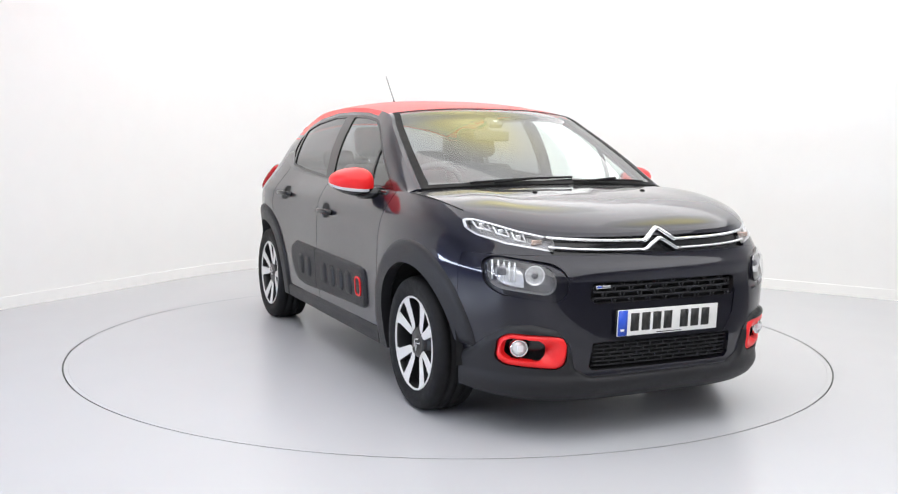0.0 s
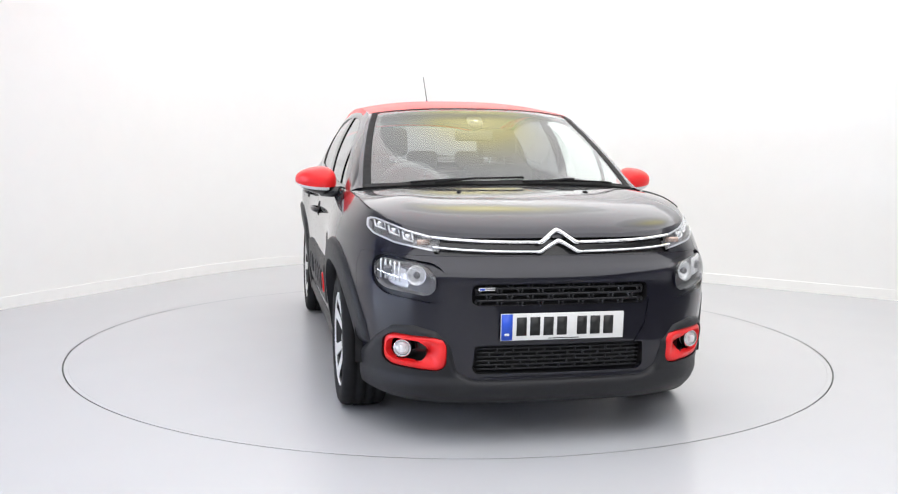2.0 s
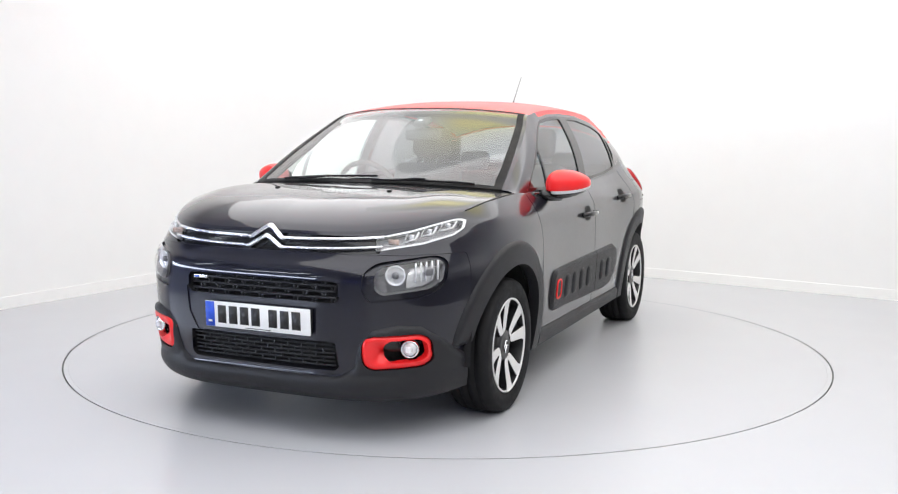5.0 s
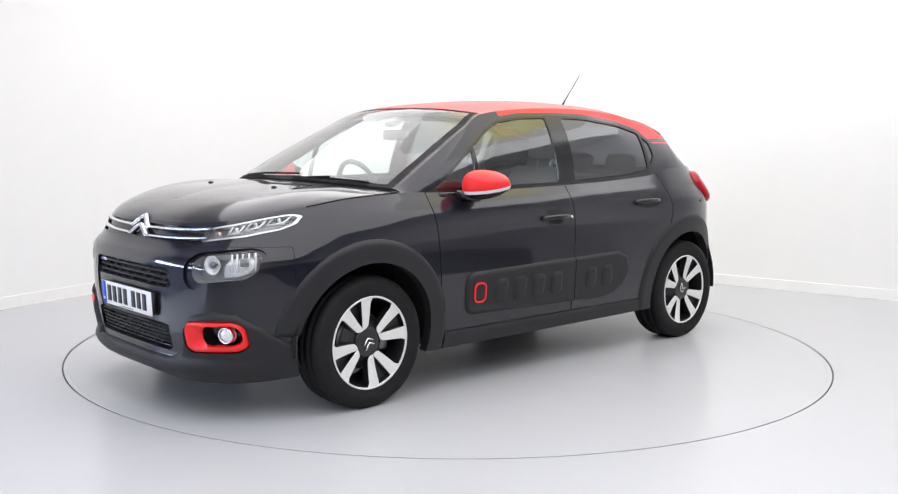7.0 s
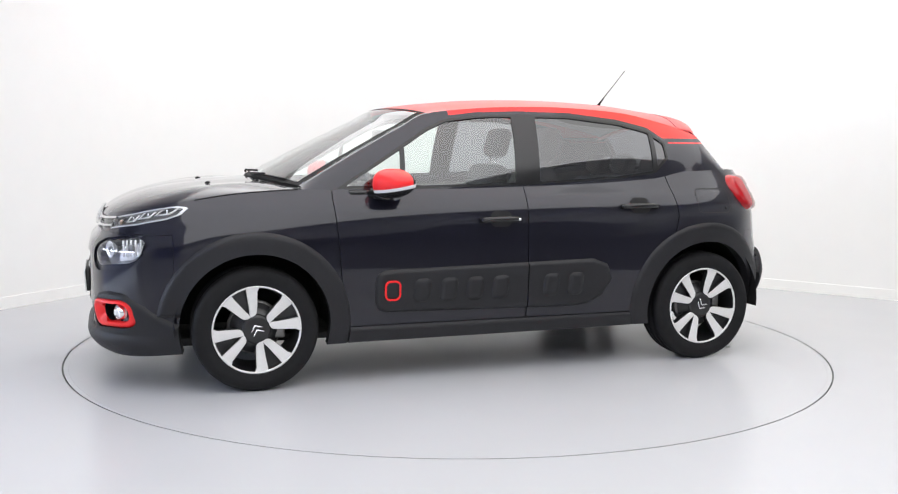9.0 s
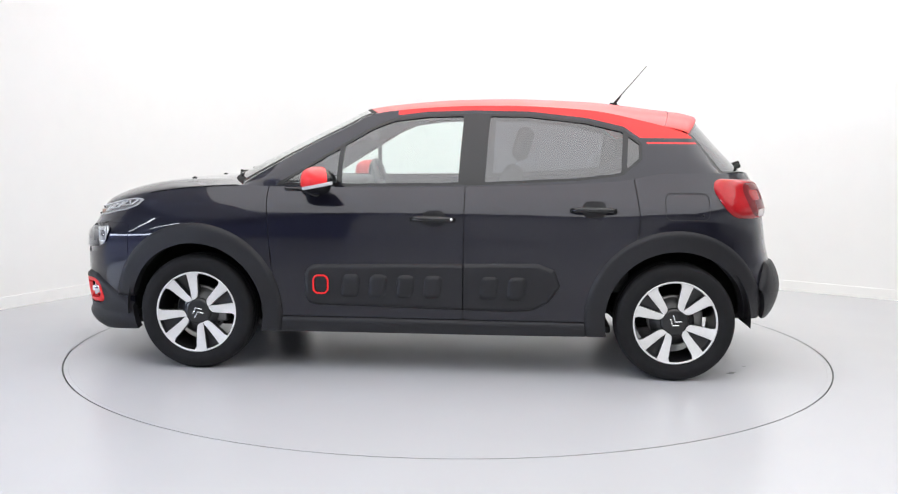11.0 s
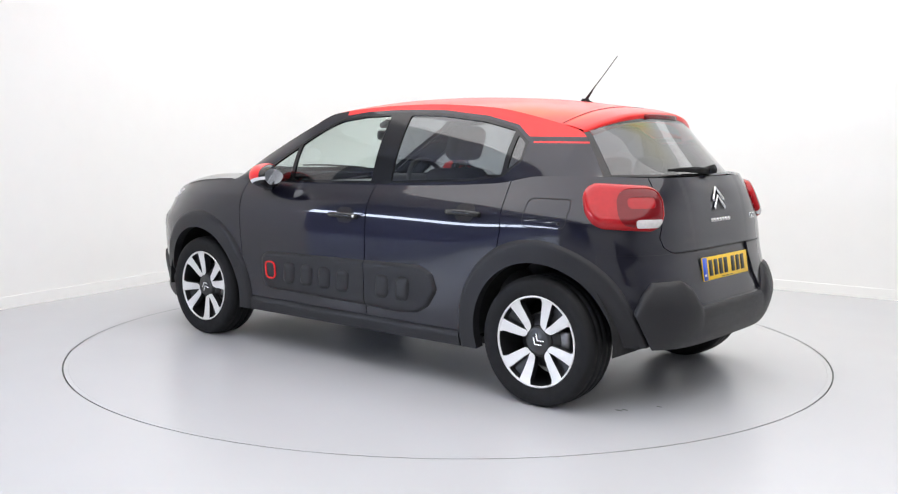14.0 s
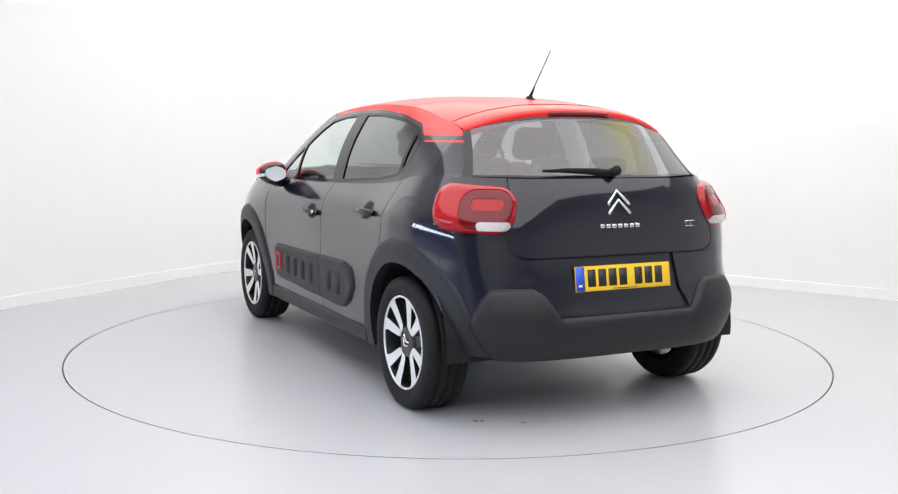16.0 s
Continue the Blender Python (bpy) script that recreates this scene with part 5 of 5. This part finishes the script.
# ---- underside and cabin ----
def inner_body():
    lining = lower_body().moved(-0.075)
    lining = lining.cut(f_arch(0.425))[1]
    skin_part("inner_lining", lining.both(), M_DASH, car, 0.0, "dark inner lining")
    part("floor_pan", box(bmesh.new(), -0.95, 1.75, -0.70, 0.70, 0.22, 0.26, 0.01), M_GAP, car, "dark underside")
    part("boot_floor", box(bmesh.new(), -1.72, -0.955, -0.66, 0.66, 0.31, 0.34, 0.01), M_GAP, car, "dark underside")
    for xw, _ in HUBS:
        for side in (1, -1):
            bm = bmesh.new()
            n, rows = 30, []
            for y in (0.45, 0.52, 0.80):
                rows.append([bm.verts.new((xw + 0.392 * math.cos(math.pi * (k / n * 1.06 - 0.03)), side * y, 0.320 + 0.392 * math.sin(math.pi * (k / n * 1.06 - 0.03)))) for k in range(n + 1)])
            for p, q in zip(rows, rows[1:]):
                for i in range(n):
                    bm.faces.new((p[i], p[i + 1], q[i + 1], q[i]))
            bm.faces.new(rows[0])
            part("wheel_well", bm, M_GAP, car, "dark wheel well")
    part("rear_axle", tube([(-1.27, -0.62, 0.27), (-1.22, 0, 0.25), (-1.27, 0.62, 0.27)], 0.045, 8), M_GAP, car)
    part("silencer", box(bmesh.new(), -1.68, -1.48, -0.55, 0.1, 0.27, 0.36, 0.04), M_GAP, car)
    lining = strip(3.0, 8.2, 0, 0.99, 20, 40).moved(-0.035)
    skin_part("roof_lining", lining.both(), M_LINING, car, 0.0, "pale fabric roof lining")
    # scuttle under the windscreen
    rows = np.array([[[1.22 - 0.17 * abs(f) ** 2.2, 0.70 * f, 1.010 - 0.02 * abs(f) ** 2.4] for f in np.linspace(-1, 1, 41)],
                     [list(strip_at(0.08, 0.97 * f, -0.004)) for f in np.linspace(-1, 1, 41)]])
    s = grid_skin(rows)
    link("scuttle", s.v, s.f, M_RUBBER, car)["label"] = "black plastic scuttle"
    for y0, y1, s0, s1 in ((-0.66, 0.12, 0.06, 0.17), (0.10, 0.80, 0.05, 0.08)):
        pts = [tuple(strip_at(s0 + (s1 - s0) * t, y0 + (y1 - y0) * t, 0.008 + 0.003 * math.sin(math.pi * t))) for t in np.linspace(0, 1, 14)]
        wip = part("front_wiper", tube(pts, 0.0055, 6), M_RUBBER, car, "black wiper blade")
        pts = [tuple(strip_at(0.03 + 0.05 * t, y0 + (y1 - y0) * (0.2 + 0.35 * t), 0.012 + 0.008 * t)) for t in np.linspace(0, 1, 6)]
        part("wiper_arm", tube(pts, 0.0065, 6), M_RUBBER, wip)
    cap = part("camera_housing", box(bmesh.new(), -0.05, 0.035, -0.042, 0.042, -0.02, 0.015, 0.012, 3, pose(0.46, 0, 1.338, 0, 25, 0)), M_DASH, car, "grey sensor housing behind the windscreen")
    part("sensor_eye", box(bmesh.new(), 0.0, 0.02, -0.012, 0.012, 0.0152, 0.018, 0.001, 1, pose(0.46, 0, 1.338, 0, 25, 0)), M_WHITE, cap)
    part("inside_mirror", box(bmesh.new(), 0.42, 0.45, -0.11, 0.11, 1.235, 1.295, 0.014, 3), M_DASH, car, "dark inside mirror")


inner_body()


def seat_block(x0, x1, y0, y1, z0, z1, r, m=None):
    return box(bmesh.new(), x0, x1, y0, y1, z0, z1, r, 4, m)


def cabin():
    part("dashboard", box(bmesh.new(), 0.50, 1.02, -0.70, 0.70, 0.72, 0.965, 0.07, 4), M_DASH, car, "dark dashboard")
    part("instrument_hood", box(bmesh.new(), 0.50, 0.72, -0.50, -0.22, 0.93, 1.01, 0.035, 3), M_DASH, car)
    ring = [(0.42 + 0.06 * math.sin(a), -0.36 + 0.185 * math.cos(a), 0.935 + 0.172 * math.sin(a)) for a in np.linspace(0, 2 * math.pi, 40, endpoint=False)]
    wheel = part("steering_wheel", tube(ring, 0.016, 8, 1.0, True), M_DASH, car, "dark steering wheel")
    part("steering_boss", box(bmesh.new(), 0.42, 0.47, -0.43, -0.29, 0.88, 0.98, 0.02, 3), M_DASH, wheel)
    for a in (0.0, math.pi, -math.pi / 2):
        part("steering_spoke", tube([(0.43, -0.36, 0.93), (0.42 + 0.06 * math.sin(a), -0.36 + 0.18 * math.cos(a), 0.935 + 0.168 * math.sin(a))], 0.016, 6), M_DASH, wheel)
    for y in (-0.36, 0.36):
        seat = part("front_seat", seat_block(-0.28, 0.24, y - 0.25, y + 0.25, 0.40, 0.58, 0.06), M_FABRIC, car, "dark fabric front seat")
        lean = pose(-0.25, y, 0.5, 0, -16, 0)
        part("backrest", seat_block(-0.07, 0.06, -0.235, 0.235, 0.0, 0.61, 0.06, lean), M_FABRIC, seat)
        part("headrest", seat_block(-0.055, 0.04, -0.13, 0.13, 0.66, 0.85, 0.045, lean), M_FABRIC, seat)
        for d in (-0.05, 0.05):
            part("headrest_post", tube([lean @ Vector((-0.01, d, 0.58)), lean @ Vector((-0.01, d, 0.70))], 0.006, 6), M_CHROME, seat)
    bench = part("rear_bench", seat_block(-1.05, -0.55, -0.64, 0.64, 0.42, 0.60, 0.07), M_FABRIC, car, "dark fabric rear bench")
    lean = pose(-0.98, 0, 0.52, 0, -20, 0)
    for y in (-0.35, 0.0, 0.35):
        w = 0.20 if y else 0.13
        part("bench_back", seat_block(-0.07, 0.05, y - w * 0.86, y + w * 0.86, 0.0, 0.52, 0.05, lean), M_FABRIC, bench)
        part("bench_headrest", seat_block(-0.05, 0.035, y - 0.11, y + 0.11, 0.55, 0.68, 0.04, lean), M_FABRIC, bench)
        for d in (-0.04, 0.04):
            part("bench_post", tube([lean @ Vector((-0.01, y + d, 0.5)), lean @ Vector((-0.01, y + d, 0.58))], 0.005, 6), M_CHROME, bench)
    part("parcel_shelf", box(bmesh.new(), -1.60, -1.17, -0.56, 0.56, 0.985, 1.005, 0.006), M_DASH, car, "dark parcel shelf")


cabin()


# ---- what moves: the turntable, and the car on it ----
def motions():
    start = [(0.0, -64.63), (0.25, -64.88), (0.5, -65.62), (0.75, -66.75), (1.0, -68.27), (1.25, -70.1), (1.5, -72.35)]
    turns = start + [(2.0 + 0.5 * k, -78.22 - 11.772 * 0.5 * k) for k in range(29)]
    walk(car, [(t, pose(0, 0, 0, 0, 0, a) @ pose(0.026, 0.039, 0.001)) for t, a in turns])
    walk(table, [(t, pose(0, 0, 0, 0, 0, a)) for t, a in turns])


motions()
